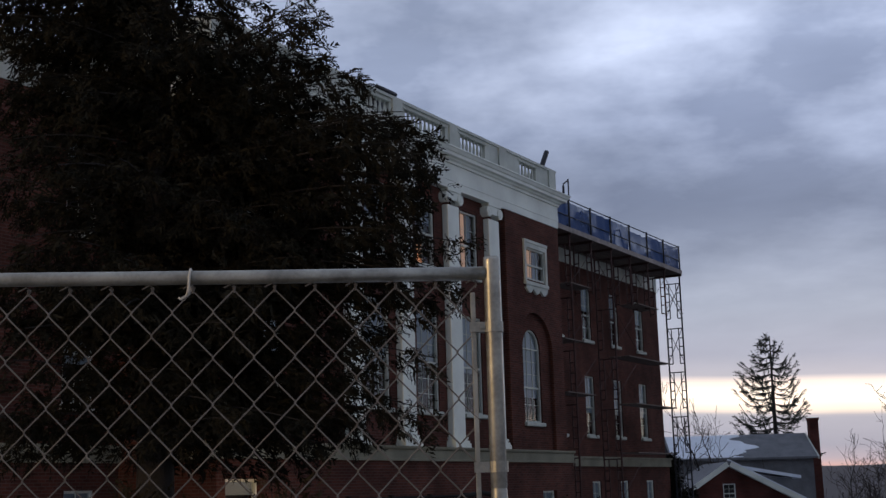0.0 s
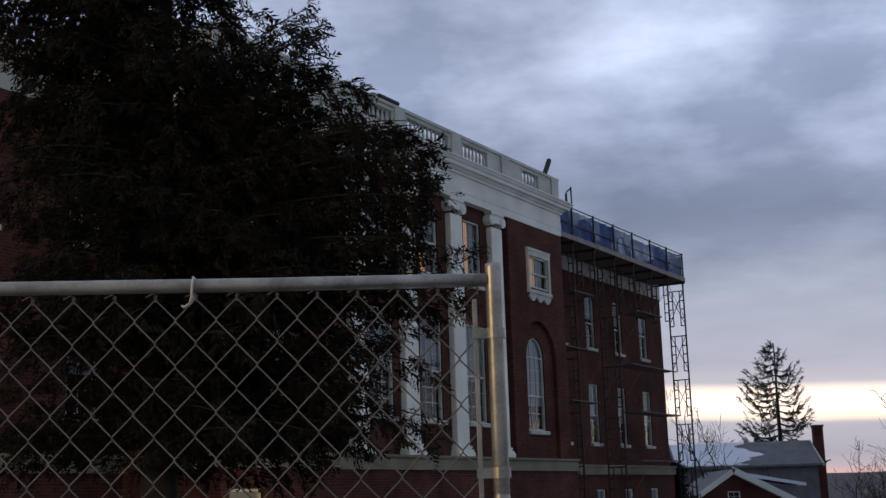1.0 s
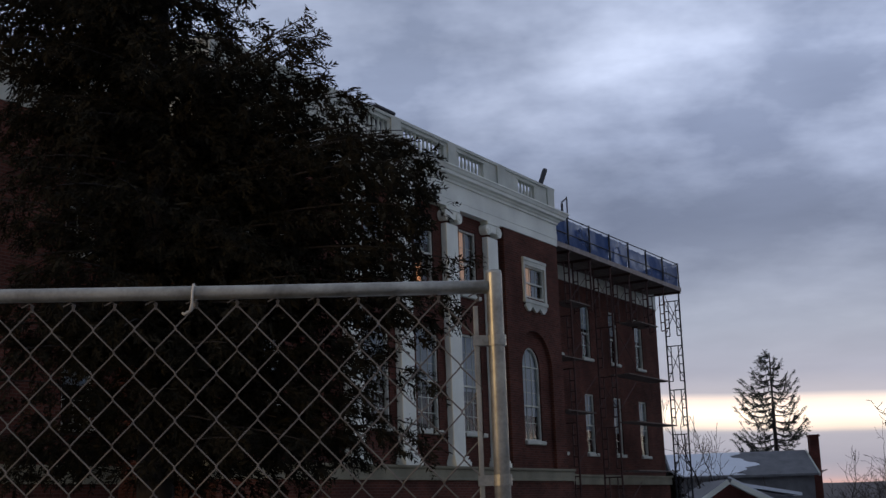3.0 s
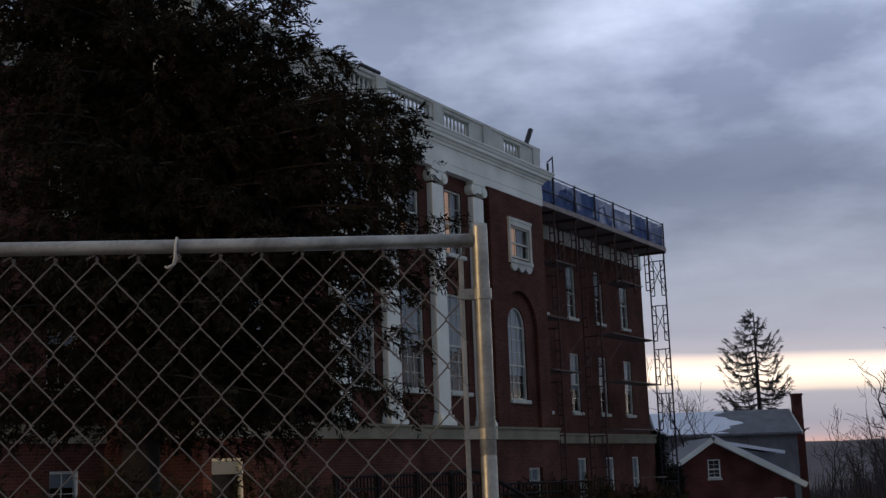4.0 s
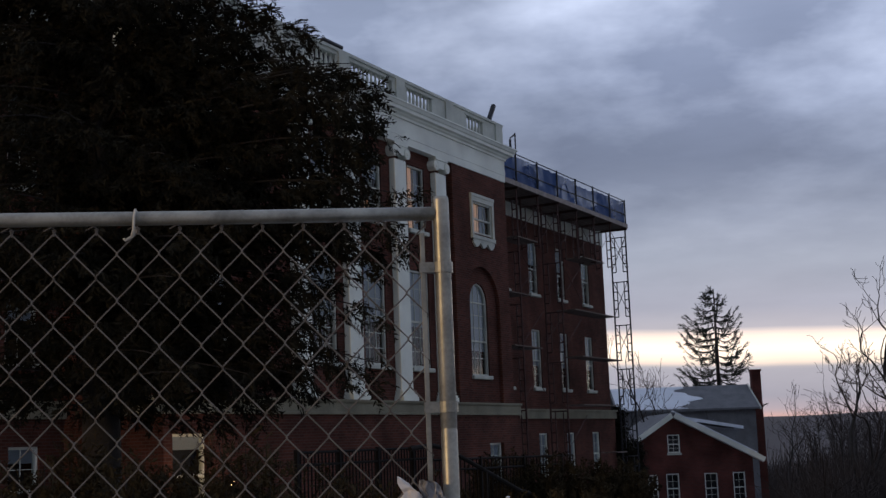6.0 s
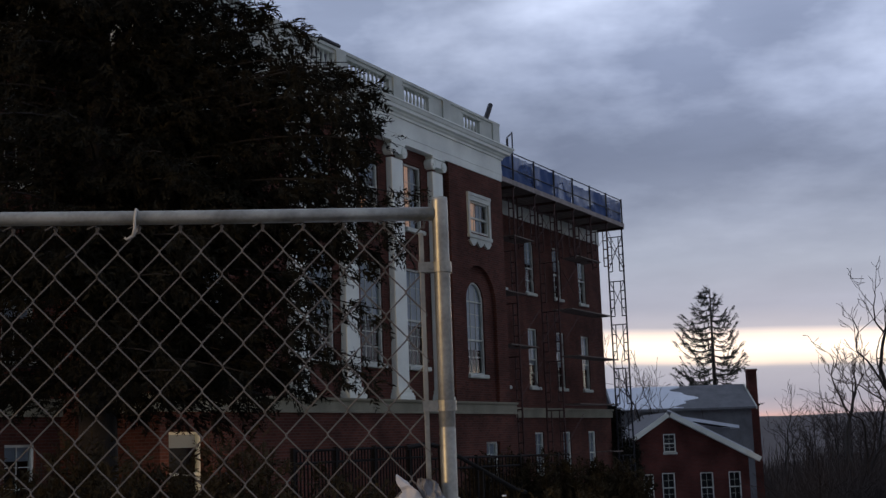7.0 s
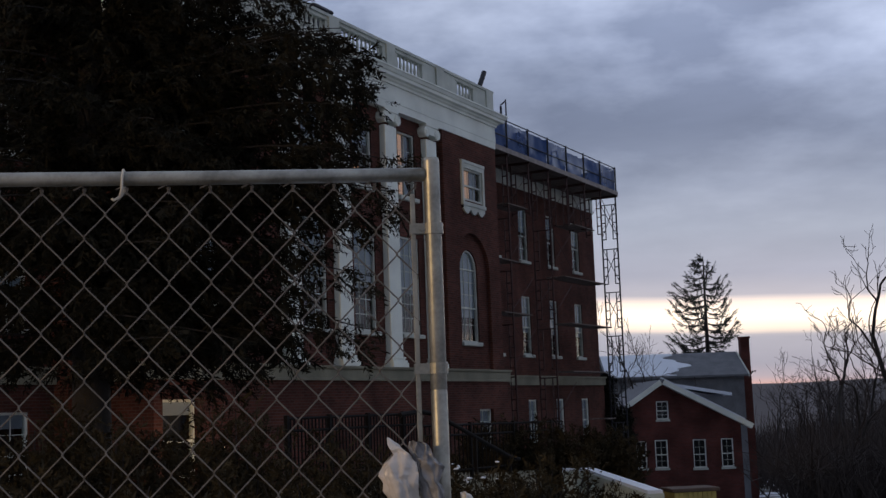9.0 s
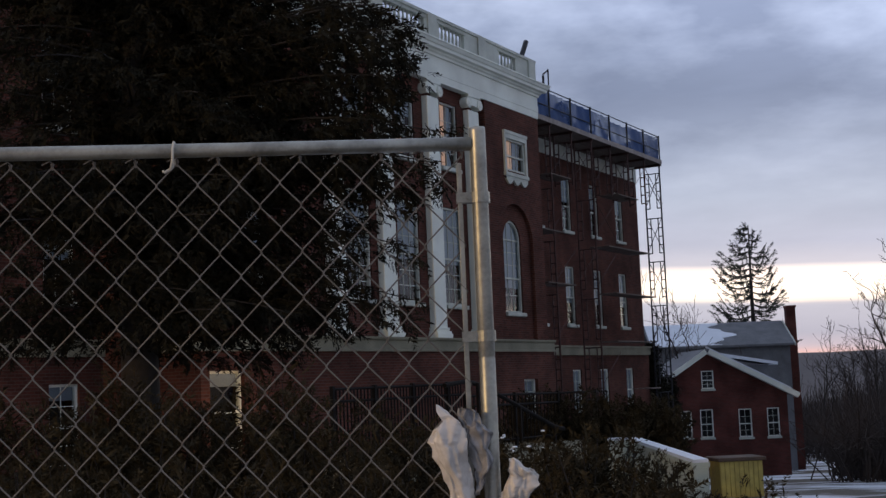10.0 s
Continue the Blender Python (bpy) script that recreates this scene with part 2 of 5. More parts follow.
M = {
    "brick": brick_material("red_brick", (0.104, 0.035, 0.024), (0.062, 0.022, 0.016), (0.095, 0.06, 0.05)),
    "house_brick": brick_material("dark_red_brick", (0.115, 0.033, 0.026), (0.085, 0.026, 0.021), (0.085, 0.055, 0.048)),
    "white": material("white_paint", (0.80, 0.83, 0.74), 0.5, vary=0.22, scale=0.9, bump=0.1),
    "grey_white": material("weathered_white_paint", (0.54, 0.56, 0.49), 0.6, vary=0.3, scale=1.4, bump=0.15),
    "stone": material("limestone", (0.23, 0.215, 0.150), 0.85, vary=0.35, scale=1.2, bump=0.3),
    "roof_tar": material("roof_felt", (0.05, 0.05, 0.052), 0.9),
    "glass": glass_material(),
    "blind": material("roller_blind", (0.40, 0.44, 0.50), 0.8, vary=0.12, scale=2.0, bump=0.05),
    # near-black colour that carries the shade of the unlit rooms
    "room": material("unlit_room_shade", (0.035, 0.035, 0.04), 0.9, vary=0.3),
    "lit_cloth": glowing("lamp_lit_curtain", (1.0, 0.50, 0.28), 0.24),
    "lit_lamp": glowing("lamp_glow", (1.0, 0.33, 0.10), 0.75),
    "rust_steel": material("rusty_scaffold_steel", (0.085, 0.040, 0.034), 0.6, 0.3, vary=0.4, scale=5, bump=0.2),
    "dark_steel": material("dark_scaffold_steel", (0.035, 0.036, 0.042), 0.55, 0.5, vary=0.3, scale=5),
    "toe": material("pale_boards", (0.34, 0.29, 0.26), 0.85, vary=0.4, scale=4.0),
    "plank": material("grey_planks", (0.15, 0.115, 0.095), 0.85, vary=0.4, scale=4.0, island=0.25),
    "net": net_material("blue_netting", (0.015, 0.054, 0.175), 0.14),
    "tarp": material("blue_tarpaulin", (0.02, 0.045, 0.12), 0.5, vary=0.35, scale=3.0, bump=0.3),
    "galv": material("galvanised_tube", (0.42, 0.405, 0.35), 0.42, 0.75, vary=0.45, scale=14.0, bump=0.02, bump_scale=120),
    "wire": material("galvanised_wire", (0.18, 0.160, 0.140), 0.6, 0.4, vary=0.3, scale=30.0, bump=0.0),
    "bag": material("translucent_grey_plastic", (0.66, 0.60, 0.54), 0.2, vary=0.18, scale=25.0, bump=0.12, bump_scale=90),
    "needles": material("hemlock_needles", (0.024, 0.021, 0.013), 0.85, vary=0.5, scale=1.5, bump=0.0, spec=0.10, island=0.35),
    "shrub": material("yew_needles", (0.048, 0.037, 0.020), 0.85, vary=0.5, scale=2.5, bump=0.0, spec=0.08, island=0.4),
    "spruce": material("spruce_needles", (0.022, 0.030, 0.022), 0.7, vary=0.4, bump=0.0, spec=0.2, island=0.3),
    "bark": material("dark_bark", (0.030, 0.024, 0.020), 0.9, vary=0.5, scale=6.0, bump=0.5),
    "twig": material("bare_twigs", (0.056, 0.042, 0.036), 0.9, vary=0.4, scale=3.0, bump=0.0),
    "snow": material("snow", (0.72, 0.76, 0.82), 0.7, vary=0.08, scale=2.0, bump=0.2, bump_scale=12),
    "slate": material("grey_shingles", (0.16, 0.165, 0.175), 0.85, vary=0.3, scale=1.5, bump=0.4, bump_scale=12),
    "iron": material("black_iron", (0.012, 0.010, 0.009), 0.8, 0.0, spec=0.15, vary=0.3),
    "car_paint": material("white_car_paint", (0.70, 0.74, 0.70), 0.25, vary=0.06, scale=1.0, bump=0.0),
    "car_glass": material("tinted_car_glass", (0.03, 0.035, 0.035), 0.08, vary=0.1, bump=0.0),
    "rubber": material("tyre_rubber", (0.02, 0.02, 0.02), 0.85),
    "yellow": material("yellow_boards", (0.50, 0.38, 0.09), 0.6, vary=0.3, scale=4.0, island=0.15),
    "brown": material("brown_boards", (0.09, 0.055, 0.035), 0.8, vary=0.3, scale=4.0),
    "hill": material("wooded_hill", (0.062, 0.054, 0.058), 0.95, vary=0.3, scale=0.02, bump=0.0),
    "ground": ground_material(),
    "pale_wall": material("pale_painted_masonry", (0.50, 0.55, 0.47), 0.7, vary=0.25, scale=1.5, bump=0.2),
    "lamp_glass": glowing("sodium_lamp", (1.0, 0.66, 0.30), 6.0),
    "red_lacquer": material("red_lacquered_wood", (0.30, 0.035, 0.02), 0.3, vary=0.4, scale=20.0, bump=0.1),
    "bag_grey": material("thin_grey_plastic", (0.30, 0.29, 0.29), 0.18, vary=0.35, scale=30.0, bump=0.15, bump_scale=90),
    "rope": material("pale_tie_wire", (0.62, 0.58, 0.50), 0.6, bump=0.1),
}

# ---- mesh tools ----


class Build:
    """Collects points and faces of one mesh."""

    def __init__(self):
        self.v, self.f = [], []

    def quad(self, *pts):
        n = len(self.v)
        self.v += [tuple(p) for p in pts]
        self.f.append(tuple(range(n, n + len(pts))))
        return self

    def box(self, x0, x1, y0, y1, z0, z1, chamfer=0.0):
        if chamfer:
            return self.rounded_box(x0, x1, y0, y1, z0, z1, chamfer)
        n = len(self.v)
        self.v += [(x, y, z) for z in (z0, z1) for y in (y0, y1) for x in (x0, x1)]
        self.f += [tuple(n + i for i in q) for q in ((0, 2, 3, 1), (4, 5, 7, 6), (0, 1, 5, 4), (2, 6, 7, 3), (0, 4, 6, 2), (1, 3, 7, 5))]
        return self

    def rounded_box(self, x0, x1, y0, y1, z0, z1, c):
        """A box with chamfered upright edges and a chamfered top and bottom."""
        def ring(i, z):
            return [(x0 + i + c, y0 + i, z), (x1 - i - c, y0 + i, z), (x1 - i, y0 + i + c, z), (x1 - i, y1 - i - c, z),
                    (x1 - i - c, y1 - i, z), (x0 + i + c, y1 - i, z), (x0 + i, y1 - i - c, z), (x0 + i, y0 + i + c, z)]
        return self.rings([ring(c, z0), ring(0, z0 + c), ring(0, z1 - c), ring(c, z1)], caps=True)

    def rings(self, rings, caps=False, closed=True):
        n, k = len(self.v), len(rings[0])
        for r in rings:
            self.v += [tuple(p) for p in r]
        for i in range(len(rings) - 1):
            for j in range(k if closed else k - 1):
                a, b = n + i * k + j, n + i * k + (j + 1) % k
                self.f.append((a, b, b + k, a + k))
        if caps:
            self.f.append(tuple(n + j for j in reversed(range(k))))
            self.f.append(tuple(n + (len(rings) - 1) * k + j for j in range(k)))
        return self

    def tube(self, pts, radii, sides=6, caps=True):
        pts = [Vector(p) for p in pts]
        if isinstance(radii, (int, float)):
            radii = [radii] * len(pts)
        rings = []
        side = None
        for i, p in enumerate(pts):
            way = (pts[min(i + 1, len(pts) - 1)] - pts[max(i - 1, 0)])
            way = way.normalized() if way.length > 1e-9 else Vector((0, 0, 1))
            if side is None:
                side = way.cross(Vector((0, 0, 1)) if abs(way.z) < 0.9 else Vector((1, 0, 0)))
            side = (side - way * side.dot(way)).normalized()
            other = way.cross(side)
            rings.append([p + (side * math.cos(a) + other * math.sin(a)) * radii[i] for a in (2 * math.pi * j / sides for j in range(sides))])
        return self.rings(rings, caps)

    def lathe(self, x, y, profile, sides=20):
        """Turned shape about an upright axis: profile of (radius, z)."""
        return self.rings([[(x + r * math.cos(2 * math.pi * j / sides), y + r * math.sin(2 * math.pi * j / sides), z) for j in range(sides)] for r, z in profile], True)

    def mesh(self, name, mat, smooth=False):
        me = bpy.data.meshes.new(name)
        me.from_pydata(self.v, [], self.f)
        me.materials.append(mat)
        if smooth:
            me.shade_smooth()
        me.update()
        return me


def part(name, b, mat, parent=None, label="", smooth=False):
    """One mesh object under a thing or a part."""
    ob = new(name, b.mesh(name, M[mat], smooth) if isinstance(b, Build) else b)
    ob.parent = parent
    if label:
        ob["label"] = label
    return ob


def thing(name, m, label, category, group="", kind=""):
    ob = new(name)
    ob.empty_display_size = 0.2
    ob.matrix_world = m
    return tagged(ob, label, category, group, kind)


def share(src, name, parent, m):
    """Another object on the same mesh."""
    ob = new(name, src.data)
    ob.parent = parent
    ob.matrix_basis = m
    return ob


def land(x, y):
    """Height of the ground: level by the fence, falling away to a valley, with low hills far off."""
    d = math.hypot(x, y)
    z = -0.066 * (min(max(y, 4.0), 80.0) - 4.0)
    if y > 80:
        z -= 6.0 * (1 - math.exp(-(y - 80) / 90))
    if d > 600:
        s = min(1.0, (d - 600) / 900)
        s = s * s * (3 - 2 * s)
        a = math.atan2(x, y)
        z += s * (31 + 5 * math.sin(a * 9 + 1) + 3 * math.sin(a * 23) + 1.5 * math.sin(a * 61))
        if d > 2200:
            z -= (d - 2200) * 0.004
    return z + 0.05 * math.sin(x * 0.9) * math.sin(y * 0.7)

# ---- ground: one sheet to the horizon ----


def make_ground():
    b = Build()
    radii = [0, 1, 2, 3, 4, 5, 6, 8, 10, 12, 15, 18, 22, 26, 30, 35, 40, 46, 52, 60, 68, 76, 86, 100, 120, 145, 180, 230, 300, 400, 520, 640, 760, 900, 1050, 1250, 1500, 1800, 2200, 2800, 3600]
    sides = 144
    b.rings([[(r * math.sin(2 * math.pi * j / sides), r * math.cos(2 * math.pi * j / sides),
               land(r * math.sin(2 * math.pi * j / sides), r * math.cos(2 * math.pi * j / sides))) for j in range(sides)] for r in radii[1:]])
    b.v.append((0, 0, land(0, 0)))
    b.f += [(len(b.v) - 1, (j + 1) % sides, j) for j in range(sides)]
    b.f = [tuple(reversed(q)) for q in b.f]
    ob = part("ground", b, "ground", smooth=True)
    ob.data.materials.append(M["hill"])
    for q in ob.data.polygons:
        q.material_index = int(q.center.xy.length > 170)
    return tagged(ob, "winter grass and soil under broken snow, sloping down", "ground", kind="structure")


make_ground()

# ---- the brick institution: local x along the facade, y into the building, z up ----
TURN = pose(2.29, 45.0, 0.0, 0, 0, 62.62)
inst = thing("institution_building", TURN, "red brick institution with white columns, cornice and roof balustrade at dusk", "building")
V_WING = 2.8


def wall_sheet(b, u0, u1, z0, z1, v, holes, depth=0.32):
    """A wall front at depth v with openings cut through, with reveals and a back."""
    us = sorted({u0, u1, *[h[0] for h in holes], *[h[1] for h in holes]})
    zs = sorted({z0, z1, *[h[2] for h in holes], *[h[3] for h in holes]})
    us, zs = [u for u in us if u0 <= u <= u1], [z for z in zs if z0 <= z <= z1]
    for a, c in zip(us, us[1:]):
        for e, g in zip(zs, zs[1:]):
            mu, mz = (a + c) / 2, (e + g) / 2
            if any(h[0] < mu < h[1] and h[2] < mz < h[3] for h in holes):
                continue
            b.quad((a, v, e), (c, v, e), (c, v, g), (a, v, g))
            b.quad((a, v + depth, g), (c, v + depth, g), (c, v + depth, e), (a, v + depth, e))
    for h in holes:
        p, q, r, s = h[:4]
        w = v + depth
        b.quad((p, v, r), (p, v, s), (p, w, s), (p, w, r))
        b.quad((q, w, r), (q, w, s), (q, v, s), (q, v, r))
        b.quad((p, v, r), (p, w, r), (q, w, r), (q, v, r))
        b.quad((p, w, s), (p, v, s), (q, v, s), (q, w, s))
    for a, c in ((u0, 1), (u1, -1)):
        b.quad((a, v, z0), (a, v, z1), (a, v + depth, z1), (a, v + depth, z0))
    return b


def arch_fill(b, uc, zs, r, zt, v, depth, n=14):
    """The spandrels that make a square-headed opening round-headed."""
    pts = [(uc - r * math.cos(math.pi * i / n), zs + r * math.sin(math.pi * i / n)) for i in range(n + 1)]
    for (a, c), (d, e) in zip(pts, pts[1:]):
        b.quad((a, v, c), (d, v, e), (d, v, zt), (a, v, zt))
        b.quad((a, v, c), (a, v + depth, c), (d, v + depth, e), (d, v, e))
    return b


def window(parent, u0, u1, z0, z1, v, look_of="plain", grid=3, round_head=False, blind_to=0.5, sill=True, frame_mat="grey_white", cross=True):
    """A sash window: frame, two glazed sashes with bars, sill and what hangs behind the glass."""
    b = Build()
    w, d = 0.060, 0.11
    mid = z0 + (z1 - z0) * 0.47
    b.box(u0, u0 + w, v, v + d, z0, z1).box(u1 - w, u1, v, v + d, z0, z1)
    b.box(u0 + w, u1 - w, v, v + d, z0, z0 + w).box(u0 + w, u1 - w, v + 0.02, v + d, mid - 0.03, mid + 0.03)
    uc, r = (u0 + u1) / 2, (u1 - u0) / 2
    if round_head:
        outer = [(uc - r * math.cos(math.pi * i / 14), z1 + r * math.sin(math.pi * i / 14)) for i in range(15)]
        inner = [(uc - (r - w) * math.cos(math.pi * i / 14), z1 + (r - w) * math.sin(math.pi * i / 14)) for i in range(15)]
        for i in range(14):
            a, c, e, g = outer[i], outer[i + 1], inner[i + 1], inner[i]
            b.quad((a[0], v, a[1]), (g[0], v, g[1]), (e[0], v, e[1]), (c[0], v, c[1]))
            b.quad((g[0], v, g[1]), (g[0], v + d, g[1]), (e[0], v + d, e[1]), (e[0], v, e[1]))
        b.box(u0 + w, u1 - w, v + 0.02, v + d, z1 - 0.02, z1 + 0.02)
    else:
        b.box(u0 + w, u1 - w, v, v + d, z1 - w, z1)
    win = part("window", b, frame_mat, parent)
    for i in range(1, grid):
        u = u0 + w + (u1 - u0 - 2 * w) * i / grid
        h = z1 + math.sqrt(max(0, (r - w) ** 2 - (u - uc) ** 2)) if round_head else z1 - w
        part("glazing_bar", Build().box(u - 0.009, u + 0.009, v + 0.045, v + 0.07, mid + 0.03, h), frame_mat, win)
        part("glazing_bar", Build().box(u - 0.009, u + 0.009, v + 0.065, v + 0.09, z0 + w, mid - 0.03), frame_mat, win)
    for a, c, off in ((z0 + w, mid - 0.03, 0.065), (mid + 0.03, z1 - w * (not round_head), 0.045)):
        n = 1 if not cross else 2 if c - a < 1.1 else 3
        for i in range(1, n):
            z = a + (c - a) * i / n
            part("glazing_bar", Build().box(u0 + w, u1 - w, v + off + 0.002, v + off + 0.022, z - 0.009, z + 0.009), frame_mat, win)

    def sheet(name, z_lo, z_hi, dep, mat, ua=u0 + w, ub=u1 - w, label=""):
        s = Build()
        if round_head and z_hi > z1:
            rr = r - w
            arc = [(uc + rr * math.cos(math.pi * i / 14), dep, z1 + rr * math.sin(math.pi * i / 14)) for i in range(15)]
            s.quad((ua, dep, z_lo), (ub, dep, z_lo), *arc)
        else:
            s.quad((ua, dep, z_lo), (ub, dep, z_lo), (ub, dep, z_hi), (ua, dep, z_hi))
        ob = part(name, s, mat, win, label)
        return ob
    hi = z1 + r if round_head else z1 - w
    for a, c, off in ((z0 + w, mid, 0.078), (mid, hi, 0.058)):
        sheet("pane", a, c, v + off, "glass").visible_shadow = False
    if look_of == "lit":
        sheet("curtain", z0 + w, z1 - w, v + 0.095, "lit_cloth", u0 + w, u0 + (u1 - u0) * 0.45, "curtain lit warm from inside")
        sheet("drape", z0 + w, z1 - w, v + 0.095, "blind", u0 + (u1 - u0) * 0.5, u0 + (u1 - u0) * 0.78)
    if look_of == "lamp":
        sheet("lamp_shade", z0 + w, z0 + (z1 - z0) * 0.30, v + 0.11, "lit_lamp", u0 + 0.3, u0 + 0.62, "orange lamp glow behind the glass")
    if blind_to:
        sheet("blind", z0 + (z1 - z0) * blind_to, hi, v + 0.095, "blind")
    # dark panel close behind the glass, painted as the shade inside the room
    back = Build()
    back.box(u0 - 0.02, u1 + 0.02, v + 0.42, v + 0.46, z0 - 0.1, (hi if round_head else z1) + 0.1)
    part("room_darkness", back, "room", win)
    if sill:
        s = Build()
        s.box(u0 - 0.06, u1 + 0.06, v - 0.16, v + 0.02, z0 - 0.13, z0, 0.02)
        part("sill", s, "grey_white", win)
    return win


def mould(b, u0, u1, steps, front, end0=True, end1=True):
    """A run of moulding along the facade: steps of (projection, z0, z1), returned round both ends."""
    for pr, z0, z1 in steps:
        b.box(u0 - (pr if end0 else 0), u1 + (pr if end1 else 0), front - pr, front + 0.3, z0, z1)
    return b


P0, P1 = -19.00, -0.25           # the pavilion's ends
COLS = [-5.07, -7.70, -10.48, -13.07]
BASE = -4.6
# end bays, with arched recess and upper window
UP = (-2.98, -1.52, 8.38, 9.46)
for mirror in (False, True):
    def mu(a, c):
        return (a, c) if not mirror else (P0 + P1 - c, P0 + P1 - a)
    b = Build()
    r0, r1 = mu(-3.72, -1.10)
    holes = [(r0, r1, 2.72, 7.28), (*mu(-2.98, -1.52), 8.38, 9.46)]
    e0, e1 = mu(-4.35, P1)
    wall_sheet(b, e0, e1, 2.3, 10.52, 0.0, holes)
    arch_fill(b, (r0 + r1) / 2, 5.97, (r1 - r0) / 2, 7.28, 0.0, 0.14)
    w0, w1 = mu(-3.12, -1.80)
    wall_sheet(b, r0, r1, 2.72, 7.28, 0.141, [(w0, w1, 3.62, 6.74)], 0.3)
    arch_fill(b, (w0 + w1) / 2, 6.06, (w1 - w0) / 2, 6.74, 0.141, 0.2)
    part("end_bay_wall", b, "brick", inst)
    window(inst, w0 + 0.004, w1 - 0.004, 3.62, 6.06, 0.20, round_head=True, blind_to=0.34, grid=3)
    u0, u1 = mu(-2.98, -1.52)
    window(inst, u0, u1, 8.38, 9.46, 0.0, "lit", grid=3, blind_to=0, sill=False, cross=False)
    s = Build()
    s.box(u0 - 0.13, u0, -0.07, 0.1, 8.30, 9.62).box(u1, u1 + 0.13, -0.07, 0.1, 8.30, 9.62)
    s.box(u0, u1, -0.07, 0.1, 9.46, 9.62).box(u0 - 0.15, u1 + 0.15, -0.09, 0.05, 9.62, 9.72)
    s.box(u0 - 0.15, u1 + 0.15, -0.10, 0.1, 8.18, 8.30)
    part("window_surround", s, "grey_white", inst, "cream moulded stone surround")
    s = Build()
    n = 30
    for i in range(n):                       # scalloped apron below the sill
        a, c = u0 - 0.1 + (u1 - u0 + 0.2) * i / n, u0 - 0.1 + (u1 - u0 + 0.2) * (i + 1) / n
        h = [0.10 + 0.17 * abs(math.sin(3.0 * math.pi * (k - u0 + 0.1) / (u1 - u0 + 0.2))) for k in (a, c)]
        s.quad((a, -0.07, 8.18 - h[0]), (c, -0.07, 8.18 - h[1]), (c, -0.07, 8.18), (a, -0.07, 8.18))
        s.quad((a, -0.07, 8.18 - h[0]), (a, 0.0, 8.18 - h[0]), (c, 0.0, 8.18 - h[1]), (c, -0.07, 8.18 - h[1]))
    part("scalloped_apron", s, "grey_white", inst, "white scalloped apron under the window")
# side walls of the pavilion and the wall behind the columns
b = Build()
for a, c in ((P1 - 0.32, P1 - 0.002), (P0 + 0.002, P0 + 0.32)):
    part("side_wall", Build().box(a, c, 0.325, 12.0, 2.3, 10.52), "brick", inst)
VB = 0.24
bays = [(COLS[i] + COLS[i + 1]) / 2 for i in range(3)] + [COLS[0] + 0.25, COLS[3] - 0.25]
b = Build()
holes = []
for i in range(3):
    c = bays[i]
    holes += [(c - 0.62, c + 0.62, 3.75, 6.75), (c - 0.55, c + 0.55, 8.02, 10.06)]
wall_sheet(b, -14.895, -4.355, 2.3, 10.52, VB, holes)
part("portico_wall", b, "brick", inst)
for i in range(3):
    c = bays[i]
    window(inst, c - 0.62, c + 0.62, 3.75, 6.75, VB + 0.05, blind_to=0.42, grid=3)
    window(inst, c - 0.55, c + 0.55, 8.02, 10.06, VB + 0.05, ("lit", "lamp", "plain")[i], blind_to=(0, 0.62, 0.5)[i], grid=2)


def column(u):
    """A flat giant Ionic pilaster with moulded base and scroll capital."""
    col = part("pilaster", Build().box(u - 0.35, u + 0.35, 0.03, VB - 0.003, 3.02, 10.02, 0.012), "white", inst, "white giant pilaster")
    s = Build()
    for h, z0, z1 in ((0.46, 2.703, 2.84), (0.43, 2.84, 2.92), (0.38, 2.92, 2.97), (0.40, 2.97, 3.02)):
        s.box(u - h, u + h, 0.03 - (h - 0.345), VB - 0.003, z0, z1)
    part("base", s, "white", col)
    s = Build()
    s.box(u - 0.42, u + 0.42, -0.03, VB - 0.003, 10.44, 10.519).box(u - 0.37, u + 0.37, 0.0, VB - 0.003, 10.18, 10.44)
    cap = part("capital", s, "white", col, "white Ionic scroll capital")
    for side in (-1, 1):                     # volutes: rolled scrolls with sunk rims
        s = Build()
        cu, cz = u + side * 0.37, 10.25
        prof = [(0.17, VB - 0.003), (0.175, -0.01), (0.165, -0.035), (0.13, -0.025), (0.11, -0.04), (0.075, -0.03), (0.05, -0.05), (0.01, -0.055)]
        s.rings([[(cu + r * math.cos(2 * math.pi * j / 18), y, cz + r * math.sin(2 * math.pi * j / 18)) for j in range(18)] for r, y in prof], True)
        part("volute", s, "white", cap)


for u in COLS:
    column(u)

for name, steps in (("architrave", [(0.02, 10.523, 10.76), (0.032, 10.76, 10.98)]), ("frieze", [(0.022, 10.983, 11.298)]),
                    ("cornice", [(0.12, 11.30, 11.38), (0.22, 11.38, 11.45), (0.55, 11.45, 11.56), (0.66, 11.56, 11.66), (0.72, 11.66, 11.72)])):
    if name == "cornice":                    # one profile, mitred round both ends
        prof = [(0.0, 11.30), (0.07, 11.30), (0.08, 11.37), (0.13, 11.41), (0.15, 11.46), (0.28, 11.47), (0.29, 11.56), (0.33, 11.58), (0.37, 11.66), (0.40, 11.68), (0.40, 11.72), (0.0, 11.72)]
        b = Build().rings([[(P0 - p, 0.3, z) for p, z in prof], [(P0 - p, -p, z) for p, z in prof], [(P1 + p, -p, z) for p, z in prof], [(P1 + p, 0.3, z) for p, z in prof]], True)
        part(name, b, "white", inst, "white projecting wooden cornice")
        continue
    part(name, mould(Build(), P0, P1, steps, 0.0), "white", inst)
part("portico_soffit", Build().box(P0 + 0.33, P1 - 0.33, 0.303, 1.4, 10.523, 10.8), "white", inst)
